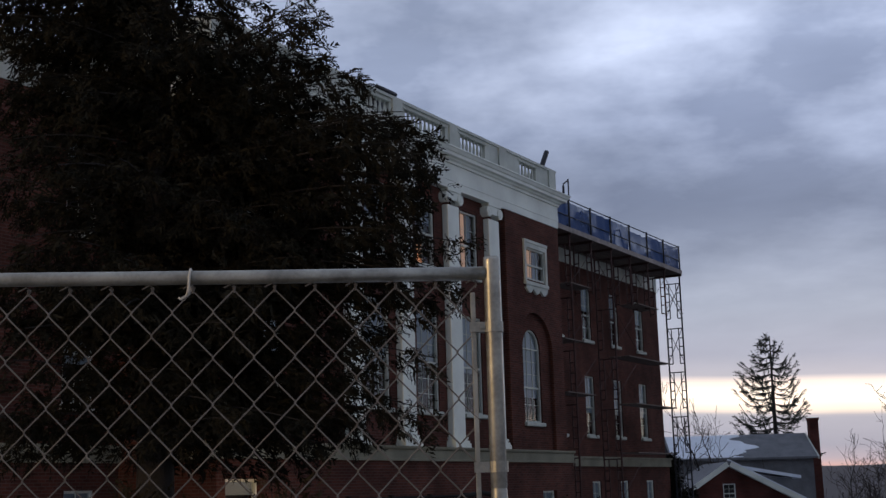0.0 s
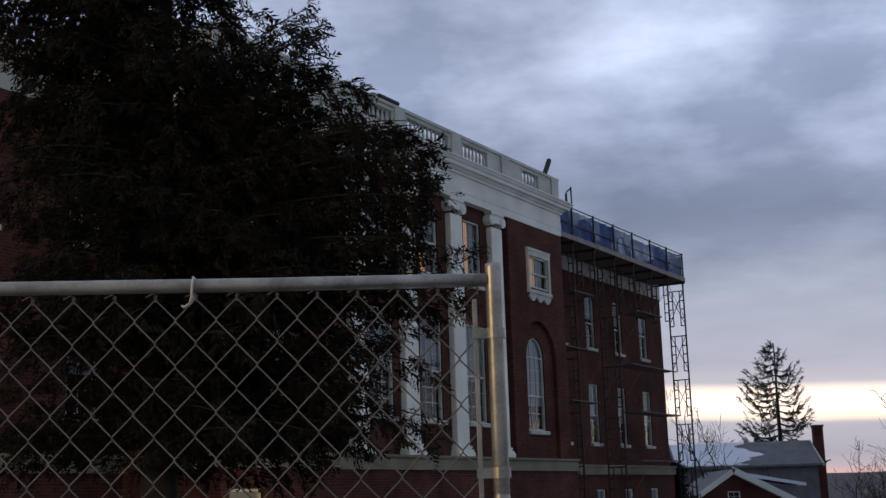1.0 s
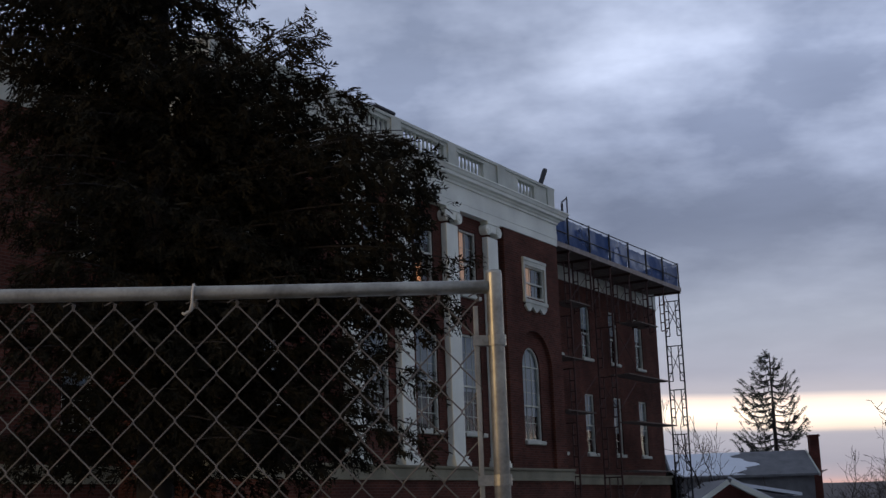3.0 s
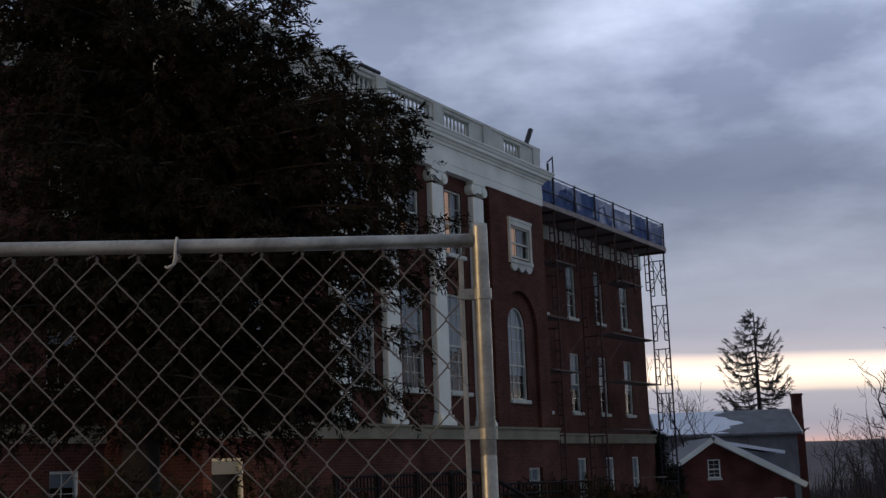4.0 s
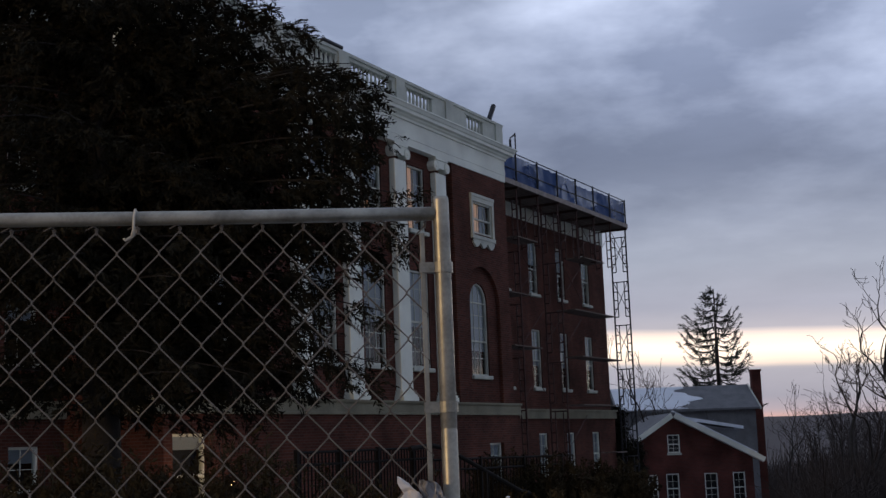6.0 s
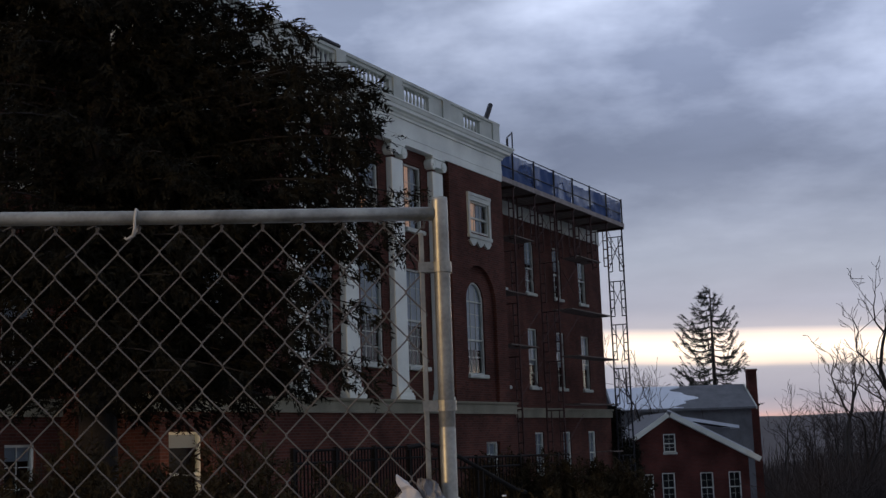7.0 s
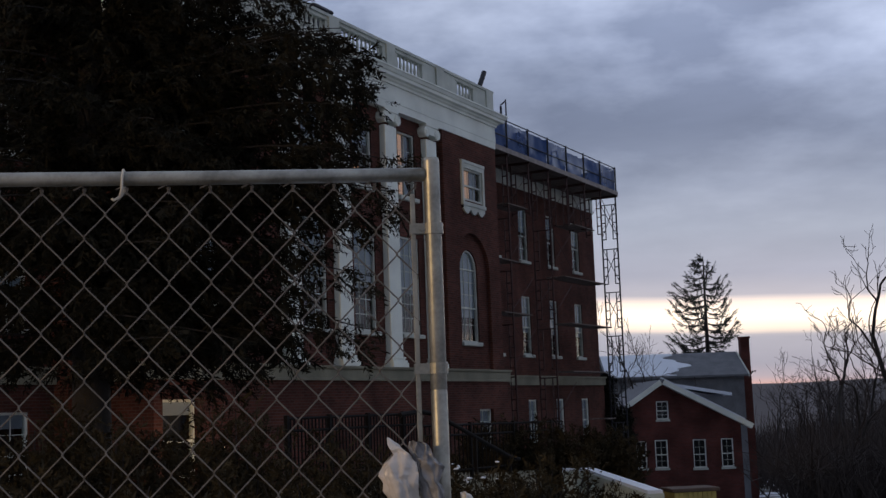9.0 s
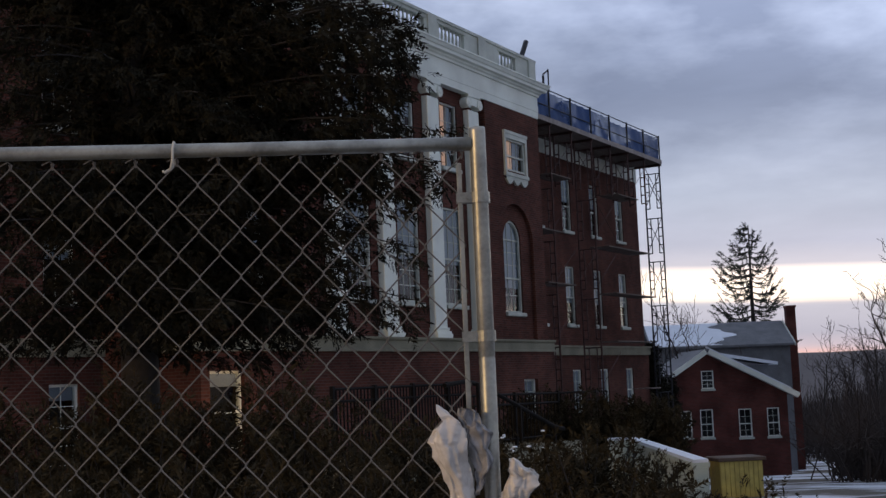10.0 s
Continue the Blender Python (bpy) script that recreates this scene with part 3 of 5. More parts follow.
for side in (P0, P1):
    b = Build()
    s = 1 if side == P1 else -1
    for pr, z0, z1 in [(0.02, 10.523, 11.30), (0.14, 11.30, 11.45), (0.38, 11.45, 11.72)]:
        b.box(min(side - s * 0.3, side + s * pr), max(side - s * 0.3, side + s * pr), 0.302, 12.0, z0, z1)
    part("side_cornice", b, "white", inst)
# parapet: pedestals, plain panels and pierced panels
PIERCED = [(-3.15, -1.72), (-7.25, -5.45), (-10.55, -8.0), (-12.75, -11.2), (-16.5, -15.1)]
b = Build()
v0, v1, zb, zt = 0.02, 0.20, 11.722, 12.62
cuts = []
for a, c in PIERCED:
    cuts.append((a + 0.08, c - 0.08, 11.92, 12.40))
wall_sheet(b, P0, P1 - 0.0, zb, zt - 0.09, v0, cuts, v1 - v0)
b.box(P0 - 0.03, P1 + 0.03, v0 - 0.05, v1 + 0.05, zt - 0.088, zt)
for u in (-0.55, -4.35, -7.62, -10.88, -14.0, -17.7):
    b.box(u - 0.27, u + 0.27, v0 - 0.05, v0 - 0.003, zb, zt - 0.09)
for s0, s1 in ((P1 - 0.25, P1 - 0.01), (P0 + 0.01, P0 + 0.25)):
    b.box(s0, s1, v1 + 0.002, 12.0, zb, zt)
for a, c in PIERCED:                          # sunk frame round each pierced panel
    b.box(a - 0.02, c + 0.02, v0 - 0.03, v0 - 0.003, 12.41, 12.45).box(a - 0.02, c + 0.02, v0 - 0.03, v0 - 0.003, 11.86, 11.90)
para = part("parapet", b, "grey_white", inst, "weathered white roof parapet")
for a, c in PIERCED:
    n = max(3, int((c - a - 0.16) / 0.22))
    for i in range(n):
        u = a + 0.08 + (c - a - 0.16) * (i + 0.5) / n
        s = Build()
        s.lathe(u, 0.11, [(0.05, 11.92), (0.034, 11.98), (0.05, 12.08), (0.052, 12.13), (0.03, 12.27), (0.036, 12.36), (0.048, 12.40)], 8)
        part("baluster", s, "grey_white", para, smooth=True)
b = Build()
b.box(P0 + 0.26, P1 - 0.26, 0.32, 12.0, 11.3, 11.5)
part("flat_roof", b, "roof_tar", inst)
b = Build()
b.box(-9.55, -8.65, 1.5, 2.5, 11.5, 13.52, 0.05).box(-9.65, -8.55, 1.4, 2.6, 13.5, 13.64, 0.04)
part("roof_vent_box", b, "dark_steel", inst, "dark sheet-metal ventilator on the roof")
b = Build()
b.tube([(2.3, 2.0, 10.9), (2.95, 2.0, 13.80), (3.42, 2.0, 14.46)], 0.10, 10)
part("stove_pipe", b, "dark_steel", inst, "bent dark roof pipe")
# belt course and ground storey
prof = [(-1.4, 2.302), (0.27, 2.302), (0.27, 2.36), (0.24, 2.37), (0.24, 2.60), (0.28, 2.62), (0.30, 2.66), (0.30, 2.70), (-1.4, 2.70)]
b = Build().rings([[(P0 - 0.28, -p, z) for p, z in prof], [(P1, -p, z) for p, z in prof]], True)
part("belt_course", b, "stone", inst, "limestone belt course above the ground storey")
b = Build()
GW = [(-2.72, -1.66, -0.10, 1.39), (-18.70, -17.45, 0.1, 1.86)]
wall_sheet(b, P0, P1, BASE, 2.30, -0.2, GW, 0.35)
b.box(P1 - 0.32, P1, 0.152, 12.0, BASE, 2.30).box(P0, P0 + 0.32, 0.152, 12.0, BASE, 2.30)
part("ground_storey_wall", b, "brick", inst)
for g in GW:
    near = g[0] < -5
    window(inst, *g, -0.08, grid=1 if near else 2, blind_to=0.80 if near else 0.12, sill=False, frame_mat="white", cross=not near)

# wings, set back on both sides
WROWS = [(7.52, 9.78), (3.58, 6.02), (-0.1, 1.70)]


def wing(u0, u1, centres, name):
    b = Build()
    upper = [(c - 0.47, c + 0.47, z0, z1) for c in centres for z0, z1 in WROWS[:2]]
    wall_sheet(b, u0, u1, 2.3, 10.55, V_WING, upper)
    b.box(u0 + 0.002, u0 + 0.32, V_WING + 0.322, V_WING + 12, 2.3, 10.55).box(u1 - 0.32, u1 - 0.002, V_WING + 0.322, V_WING + 12, 2.3, 10.55)
    part("wing_wall", b, "brick", inst)
    b = Build()
    wall_sheet(b, u0, u1 + 0.12, BASE - 1.0, 2.3, V_WING - 0.12, [(c - 0.45, c + 0.45, *WROWS[2]) for c in centres], 0.35)
    b.box(u1 - 0.2, u1 + 0.12, V_WING + 0.232, V_WING + 12, BASE - 1.0, 2.3)
    part("wing_ground_storey", b, "brick", inst)
    b = Build()
    mould(b, u0, u1, [(0.20, 2.303, 2.62), (0.25, 2.62, 2.70)], V_WING, False, True)
    part("wing_belt_course", b, "stone", inst)
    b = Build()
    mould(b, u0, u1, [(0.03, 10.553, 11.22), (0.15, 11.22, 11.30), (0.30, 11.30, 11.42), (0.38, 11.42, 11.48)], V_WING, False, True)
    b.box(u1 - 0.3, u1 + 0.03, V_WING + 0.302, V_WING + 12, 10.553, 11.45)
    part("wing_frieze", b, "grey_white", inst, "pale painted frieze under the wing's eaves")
    b = Build()
    b.box(u0, u1, V_WING + 0.3, V_WING + 12, 11.5, 11.7)
    part("wing_roof", b, "roof_tar", inst)
    for c in centres:
        window(inst, c - 0.47, c + 0.47, *WROWS[0], V_WING + 0.05, blind_to=0.55, grid=2)
        window(inst, c - 0.47, c + 0.47, *WROWS[1], V_WING + 0.05, blind_to=0.38, grid=2)
        window(inst, c - 0.45, c + 0.45, *WROWS[2], V_WING - 0.06, blind_to=0.1 if c > 0 else 0.8, grid=2, sill=False, frame_mat="white")


wing(P1, 16.78, [5.35, 8.35, 11.35, 14.35], "right")
wing(-44.0, P0, [-20.2, -23.2, -26.2, -29.2, -32.0, -35.0, -38.0, -41.0], "left")
b = Build()
b.box(P0 + 0.4, P1 - 0.4, 12.0, 12.3, BASE, 11.6).box(P1, 16.7, V_WING + 12.002, V_WING + 12.3, BASE - 1, 11.6).box(-44, P0, V_WING + 12.002, V_WING + 12.3, BASE - 1, 11.6)
part("rear_wall", b, "brick", inst)

# ---- scaffold along the wing ----
scaf = thing("scaffold", TURN, "rusty tube scaffold with plank decks and blue netting", "scaffold")
VO, VI = 1.2, 1.95              # outer and inner standards
BAYS = [3.4 + 2.05 * i for i in range(7)]
LIFTS = [-3.2, -1.2, 0.8, 2.78, 4.82, 6.85, 8.95, 11.05]
for k, u in enumerate(BAYS):
    end = k == len(BAYS) - 1
    mat = "dark_steel" if end else "rust_steel"
    for i, (z0, z1) in enumerate(zip(LIFTS, LIFTS[1:])):
        if not end and k not in (0, 2) and z0 < 8.9:
            continue
        s = Build()
        s.tube([(u, VO, z0), (u, VO, z1)], 0.040, 6).tube([(u, VI, z0), (u, VI, z1)], 0.040, 6)
        for h in (0.12, 0.5, 0.9, 1.3, 1.75):
            s.tube([(u, VO, z0 + h), (u, VO + (0.2 if h < 1.7 else 0.75), z0 + h)], 0.026, 5)
            s.tube([(u, VI, z0 + h), (u, VI - 0.2, z0 + h)], 0.026, 5)
        s.tube([(u, VO + 0.2, z0 + 0.12), (u, VO + 0.2, z0 + 1.75)], 0.026, 5).tube([(u, VI - 0.2, z0 + 0.12), (u, VI - 0.2, z0 + 1.75)], 0.026, 5)
        part("frame", s, mat, scaf)
    if not end and k not in (0, 2):
        continue
    b = Build()
    foot = land(*(TURN @ Vector((u, VO, 0)))[:2])
    b.box(u - 0.1, u + 0.1, VO - 0.1, VO + 0.1, foot - 0.1, foot + 0.04).tube([(u, VO, foot), (u, VO, -3.2)], 0.02, 5)
    part("base_jack", b, "rust_steel", scaf)
s = Build()
for z0, z1 in zip(LIFTS, LIFTS[1:]):     # cross braces of the end tower, square to the wall
    s.tube([(BAYS[-1], VO, z0 + 0.2), (BAYS[-1], VI, z1 - 0.3)], 0.017, 4).tube([(BAYS[-1], VI, z0 + 0.2), (BAYS[-1], VO, z1 - 0.3)], 0.017, 4)
part("end_brace", s, "dark_steel", scaf)
for k, lifts in ((0, (3, 4, 5, 6)), (1, (4, 6)), (2, (1, 2, 4, 5, 6)), (3, (6,)), (4, (6,)), (5, (3, 6))):
    for i in lifts:
        z0, z1 = LIFTS[i], LIFTS[i + 1]
        s = Build()
        s.tube([(BAYS[k], VO - 0.03, z0 + 0.3), (BAYS[k + 1], VO - 0.03, z1 - 0.4)], 0.014, 4)
        if (k + i) % 2:
            s.tube([(BAYS[k], VO - 0.06, z1 - 0.4), (BAYS[k + 1], VO - 0.06, z0 + 0.3)], 0.014, 4)
        part("diagonal_brace", s, "rust_steel", scaf)


def deck(u0, u1, z, w0=VO - 0.05, w1=VI + 0.1, n=4):
    s = Build()
    for i in range(n):
        a = w0 + (w1 - w0) * i / n
        j = random.uniform(-0.12, 0.12)
        s.box(u0 + j, u1 + j, a + 0.01, a + (w1 - w0) / n - 0.01, z, z + 0.045)
    part("plank_deck", s, "plank", scaf)


for u0, u1, z in ((2.4, 4.2, 6.95), (2.6, 5.2, 4.95), (3.3, 5.2, 9.15), (8.9, 13.6, 6.76), (9.3, 14.1, 4.82), (9.3, 13.5, 2.8), (10.2, 12.6, 9.1), (5.5, 7.4, 0.75), (13.0, 14.2, 0.75)):
    deck(u0, u1, z)
deck(1.2, 15.75, 11.12, VO - 0.1, V_WING + 0.25, 6)
for u in BAYS:
    part("deck_bearer", Build().box(u - 0.05, u + 0.05, VO - 0.1, V_WING - 0.4, 11.02, 11.115), "rust_steel", scaf)
part("toe_board", Build().box(1.2, 15.72, VO - 0.14, VO - 0.105, 11.1, 11.29), "toe", scaf, "pale toe board along the deck edge")
b = Build()
for u in BAYS:
    b.tube([(u, VO - 0.05, 11.1), (u, VO - 0.05, 12.45)], 0.04, 6)
for z in (11.75, 12.40):
    b.tube([(1.2, VO - 0.05, z), (15.72, VO - 0.05, z)], 0.022, 6)
    b.tube([(15.72, VO - 0.05, z), (15.72, V_WING - 0.3, z)], 0.022, 6)
b.tube([(3.45, VO - 0.05, 12.4), (3.45, VO - 0.05, 13.25)], 0.03, 6).tube([(3.75, VO + 0.3, 11.2), (3.75, VO + 0.3, 13.1)], 0.05, 6)
b.tube([(3.45, VO - 0.05, 13.2), (3.75, VO + 0.3, 13.15)], 0.03, 5)
part("guard_rail", b, "dark_steel", scaf)


def net(u0, u1, z0, z1, v, sag):
    s = Build()
    n = 16
    rows = []
    for j in range(4):
        rows.append([(u0 + (u1 - u0) * i / n, v + 0.018 * math.sin(i * 0.9 + j), z0 + (z1 - z0) * j / 3 - (sag * math.sin(math.pi * ((i / n * 3) % 1)) if j == 3 else 0)) for i in range(n + 1)])
    s.rings(rows, closed=False)
    return part("debris_net", s, "net", scaf, "blue woven debris netting")


for i in range(6):
    net(BAYS[i] + 0.02, BAYS[i + 1] - 0.02, 11.2, 12.36 - (0.12 if i == 3 else 0), VO + 0.0, 0.05)
net(1.2, 3.38, 11.2, 12.36, VO, 0.05)
b = Build()
b.quad((15.7, VO, 11.2), (15.7, V_WING - 0.3, 11.2), (15.7, V_WING - 0.3, 12.3), (15.7, VO, 12.3))
part("debris_net", b, "net", scaf)


def heap(u, v, z, sx, sy, sz, seed):
    """Tarpaulin thrown over stacked gear: a faceted, sagging mound."""
    rnd = random.Random(seed)
    s = Build()
    rings = []
    for j in range(5):
        r = (1.0, 0.92, 0.75, 0.45, 0.05)[j]
        h = (0, 0.35, 0.65, 0.9, 1.0)[j]
        rings.append([(u + sx * r * math.cos(a) * rnd.uniform(0.85, 1.1), v + sy * r * math.sin(a) * rnd.uniform(0.85, 1.1), z + sz * h * rnd.uniform(0.9, 1.05)) for a in (2 * math.pi * k / 11 for k in range(11))])
    s.rings(rings, True)
    return s


for u, sx, sz, sd in ((4.0, 0.75, 1.85, 1), (5.3, 0.8, 1.0, 7), (6.7, 0.8, 1.5, 2), (8.2, 1.0, 0.85, 3), (9.6, 0.7, 0.75, 4), (11.3, 0.8, 0.45, 8), (14.5, 1.1, 0.95, 5), (2.2, 0.9, 0.9, 6)):
    t = tagged(part("tarpaulin", heap(u, 2.1, 11.165, sx, 0.5, sz, sd), "tarp"), "blue tarpaulin draped over gear on the scaffold deck", "tarpaulin", "tarpaulins on the scaffold")
    t.matrix_world = TURN
b = Build()
b.tube([(9.6, 1.9, 11.17), (9.75, 1.9, 12.3), (10.3, 1.9, 12.45), (10.9, 1.9, 11.6), (11.5, 1.8, 11.2)], 0.035, 6)
t = tagged(part("rubbish_chute_hose", b, "dark_steel"), "dark bent hose lying over the scaffold deck", "hose")
t.matrix_world = TURN

# ---- chain-link fence panel ----
FENCE = pose(0.0, 2.6, 0.0, 0, 0, 5.7)   # local x along the fence, from the post at x = 0
fence = thing("chain_link_fence", FENCE, "galvanised chain-link fence panel with tube frame", "fence")
PX = -0.0065
b = Build()
b.lathe(PX, 0, [(0.0168, -0.3), (0.0168, 1.438), (0.0160, 1.440), (0.0160, 1.443), (0.0168, 1.445), (0.0168, 1.909), (0.0160, 1.916), (0.0120, 1.916), (0.0120, 1.87)], 20)
part("post", b, "galv", fence, "galvanised end post with a weld joint", smooth=True)
b = Build()
b.tube([(-0.020, 0, 1.882), (-0.5, 0, 1.8835), (-1.4, 0, 1.891), (-3.2, 0, 1.904)], 0.0146, 16)
part("top_rail", b, "galv", fence, smooth=True)
b = Build()
b.tube([(-3.2, 0, 0.06), (-0.016, 0, 0.05)], 0.0142, 12)
part("bottom_rail", b, "galv", fence, smooth=True)
b = Build()
b.lathe(-3.2, 0, [(0.0172, -0.3), (0.0172, 1.93), (0.012, 1.935)], 16)
part("post", b, "galv", fence, smooth=True)
b = Build()
b.box(-0.0525, -0.0425, -0.004, 0.003, 0.1, 1.842, 0.001)
part("tension_bar", b, "galv", fence, "flat steel tension bar")
for z in (1.769, 1.4847, 1.05, 0.6, 0.2):
    b = Build()
    ring = []
    for k in range(20):
        a = 2 * math.pi * k / 20
        ring.append((math.cos(a), math.sin(a)))
    b.rings([[(PX + c * r, s * r, h) for c, s in ring] for r, h in ((0.0174, z - 0.011), (0.0205, z - 0.011), (0.0205, z + 0.011), (0.0174, z + 0.011))])
    b.box(-0.055, -0.024, -0.010, -0.007, z - 0.0105, z + 0.0105).box(-0.055, -0.024, 0.006, 0.009, z - 0.0105, z + 0.0105)
    b.tube([(-0.031, -0.013, z), (-0.031, 0.013, z)], 0.005, 6)
    part("tension_band", b, "galv", fence, "steel tension band with a bolt")
# woven wires: each one zigzags down and hooks round its neighbours
DW, DH, TOP = 0.0415, 0.0944, 1.860
wires = []
for turn in (1, -1):
    b = Build()
    pts, z, k = [], TOP, 0
    while z > 0.08:
        x = turn * DW / 2 * (1 if k % 2 else -1)
        y = 0.0028 if k % 2 else -0.0028
        pts += [(x * 0.90, y, z + 0.0045), (x * 1.05, 0, z), (x * 0.90, -y, z - 0.0045)]
        z -= DH / 2
        k += 1
    b.tube(pts, 0.0017, 5)
    wires.append(part("woven_wire", b, "wire", fence))
for i in range(74):
    m = pose(-0.0410 - DW * (i + 0.5), 0, 0.0004 * math.sin(i * 2.3))
    if i < 2:
        wires[1 - i].matrix_basis = m
    else:
        share(wires[1 - i % 2], "woven_wire", fence, m)
# twisted wire ends along the top selvage
b = Build()
b.tube([(0.0, 0.002, -0.008), (0.003, 0.004, 0.005), (-0.004, -0.003, 0.010), (-0.020, -0.002, 0.002)], 0.0016, 5)
barb = part("knuckle", b, "wire", fence)
barb.matrix_basis = pose(-0.0410, 0, TOP)
for i in range(2, 74, 2):
    share(barb, "knuckle", fence, pose(-0.0410 - DW * i, 0, TOP))
b = Build()
b.tube([(-0.632, -0.016, 1.845), (-0.628, -0.019, 1.86), (-0.627, -0.0185, 1.885), (-0.626, -0.008, 1.901), (-0.626, 0.01, 1.90), (-0.626, 0.018, 1.88), (-0.628, 0.012, 1.86), (-0.632, -0.006, 1.848), (-0.645, -0.014, 1.838), (-0.648, -0.012, 1.842)], 0.0028, 7)
part("tie_wire", b, "rope", fence, "pale wire tie round the top rail", smooth=True)


def crumple(b, base, seed, amp):
    """Pushes the collected points about with layered noise, as creases in thin plastic."""
    out = []
    for p in b.v:
        q = Vector(p)
        n = noise.noise_vector(q * 34 + Vector((seed, 0, 0))) * amp + noise.noise_vector(q * 95 + Vector((0, seed, 0))) * amp * 0.25
        r = 1 - abs(noise.noise(Vector((q.x * 48, q.y * 48, q.z * 12)) + Vector((seed, seed, 0)))) * 2.6
        n += Vector((0, -1, 0.3)) * amp * 1.3 * max(0, r) ** 2
        out.append(tuple(q + n))
    b.v = out


def plastic_bag():
    """A knotted plastic bag: a puffed lobe that hangs by the mesh, a tied tip and a tail round the post."""
    bag = thing("plastic_bag", FENCE, "crumpled grey-white plastic bag tied to the fence post", "bag")

    def lobe(path, seed, amp, sides=44):
        b = Build()
        rings = []
        for (x, y, z, rx, ry) in path:
            ring = []
            for k in range(sides):
                a = 2 * math.pi * k / sides
                fold = 1 + 0.16 * math.sin(a * 4 + z * 30 + seed) + 0.09 * math.sin(a * 9 + z * 55)
                ring.append((x + 0.86 * rx * fold * math.cos(a), y + 0.86 * ry * fold * math.sin(a), z))
            rings.append(ring)
        fine = []
        for i in range(len(rings) - 1):
            for s in range(9):
                fine.append([tuple(Vector(p).lerp(Vector(q), s / 9)) for p, q in zip(rings[i], rings[i + 1])])
        fine.append(rings[-1])
        b.rings(fine, True)
        crumple(b, None, seed, amp)
        return b
    part("body", lobe([(-0.112, -0.03, 1.346, 0.003, 0.003), (-0.104, -0.03, 1.336, 0.012, 0.008), (-0.090, -0.033, 1.318, 0.017, 0.015),
                       (-0.090, -0.038, 1.300, 0.038, 0.024), (-0.097, -0.042, 1.275, 0.040, 0.032), (-0.092, -0.042, 1.245, 0.034, 0.032),
                       (-0.080, -0.04, 1.21, 0.027, 0.028), (-0.073, -0.036, 1.17, 0.024, 0.024), (-0.068, -0.032, 1.09, 0.024, 0.02), (-0.066, -0.03, 1.0, 0.020, 0.018), (-0.066, -0.03, 0.96, 0.004, 0.006)], 3.0, 0.006), "bag", bag, smooth=True)
    part("fold", lobe([(-0.066, -0.028, 1.338, 0.004, 0.006), (-0.056, -0.032, 1.330, 0.018, 0.012), (-0.046, -0.034, 1.312, 0.024, 0.018), (-0.038, -0.036, 1.288, 0.026, 0.02), (-0.036, -0.034, 1.262, 0.024, 0.018),
                       (-0.032, -0.034, 1.238, 0.021, 0.016), (-0.030, -0.034, 1.21, 0.014, 0.016), (-0.04, -0.03, 1.17, 0.006, 0.01)], 8.0, 0.010), "bag_grey", bag, "thin grey see-through fold of the bag", smooth=True)
    part("tail", lobe([(0.028, -0.02, 1.238, 0.004, 0.005), (0.036, -0.024, 1.230, 0.014, 0.010), (0.042, -0.024, 1.215, 0.022, 0.014), (0.056, -0.024, 1.20, 0.034, 0.014), (0.052, -0.022, 1.182, 0.038, 0.016),
                       (0.036, -0.02, 1.165, 0.034, 0.016), (0.02, -0.02, 1.13, 0.014, 0.01)], 13.0, 0.007), "bag", bag, smooth=True)


plastic_bag()

# ---- plants ----


def frond_shape(pairs, droop):
    """A flat drooping spray of unit length: a tapering row of narrow side blades and a tip, as (points, 4 per blade)."""
    pts = []
    for i in range(pairs):
        q = (i + 0.5) / pairs
        for side in (-1, 1):
            root = np.array((q, 0, 0))
            lng = 0.10 + 0.34 * math.sin(math.pi * (0.18 + 0.72 * q))
            way = np.array((0.72, side * 0.69, -0.10))
            cross = np.array((0.69, -side * 0.72, 0.0))
            mid = root + way * lng * 0.45
            pts += [root, mid + cross * 0.040, root + way * lng, mid - cross * 0.040]
    pts += [np.array((0.0, 0, 0)), np.array((0.6, 0.028, 0)), np.array((1.15, 0, 0)), np.array((0.6, -0.028, 0))]
    pts = np.array(pts)
    pts[:, 2] -= droop * pts[:, 0] ** 2
    return pts


def frond_mesh(anchors, rnd, size, droop=0.3, pairs=4, roll=0.7):
    """One mesh of many fronds. anchors: (point, way, scale)."""
    shape = frond_shape(pairs, droop)
    k, n = len(shape), len(anchors)
    base = np.array([tuple(p) for p, _, _ in anchors])
    way = np.array([tuple(w) for _, w, _ in anchors])
    scale = np.array([q * size * rnd.uniform(0.65, 1.25) for _, _, q in anchors])
    gen = np.random.default_rng(rnd.randint(0, 99999))
    way /= np.linalg.norm(way, axis=1, keepdims=True)
    up = np.array((0.0, 0.0, 1.0)) + gen.normal(0, roll, (n, 3))
    side = np.cross(up, way)
    side /= np.linalg.norm(side, axis=1, keepdims=True) + 1e-9
    top = np.cross(way, side)
    v = base[:, None, :] + scale[:, None, None] * (shape[None, :, 0:1] * way[:, None, :] + shape[None, :, 1:2] * side[:, None, :] + shape[None, :, 2:3] * top[:, None, :])
    v += scale[:, None, None] * gen.normal(0, 0.045, v.shape)
    b = Build()
    b.v = v.reshape(-1, 3).tolist()
    b.f = np.arange(n * k).reshape(-1, 4).tolist()
    return b


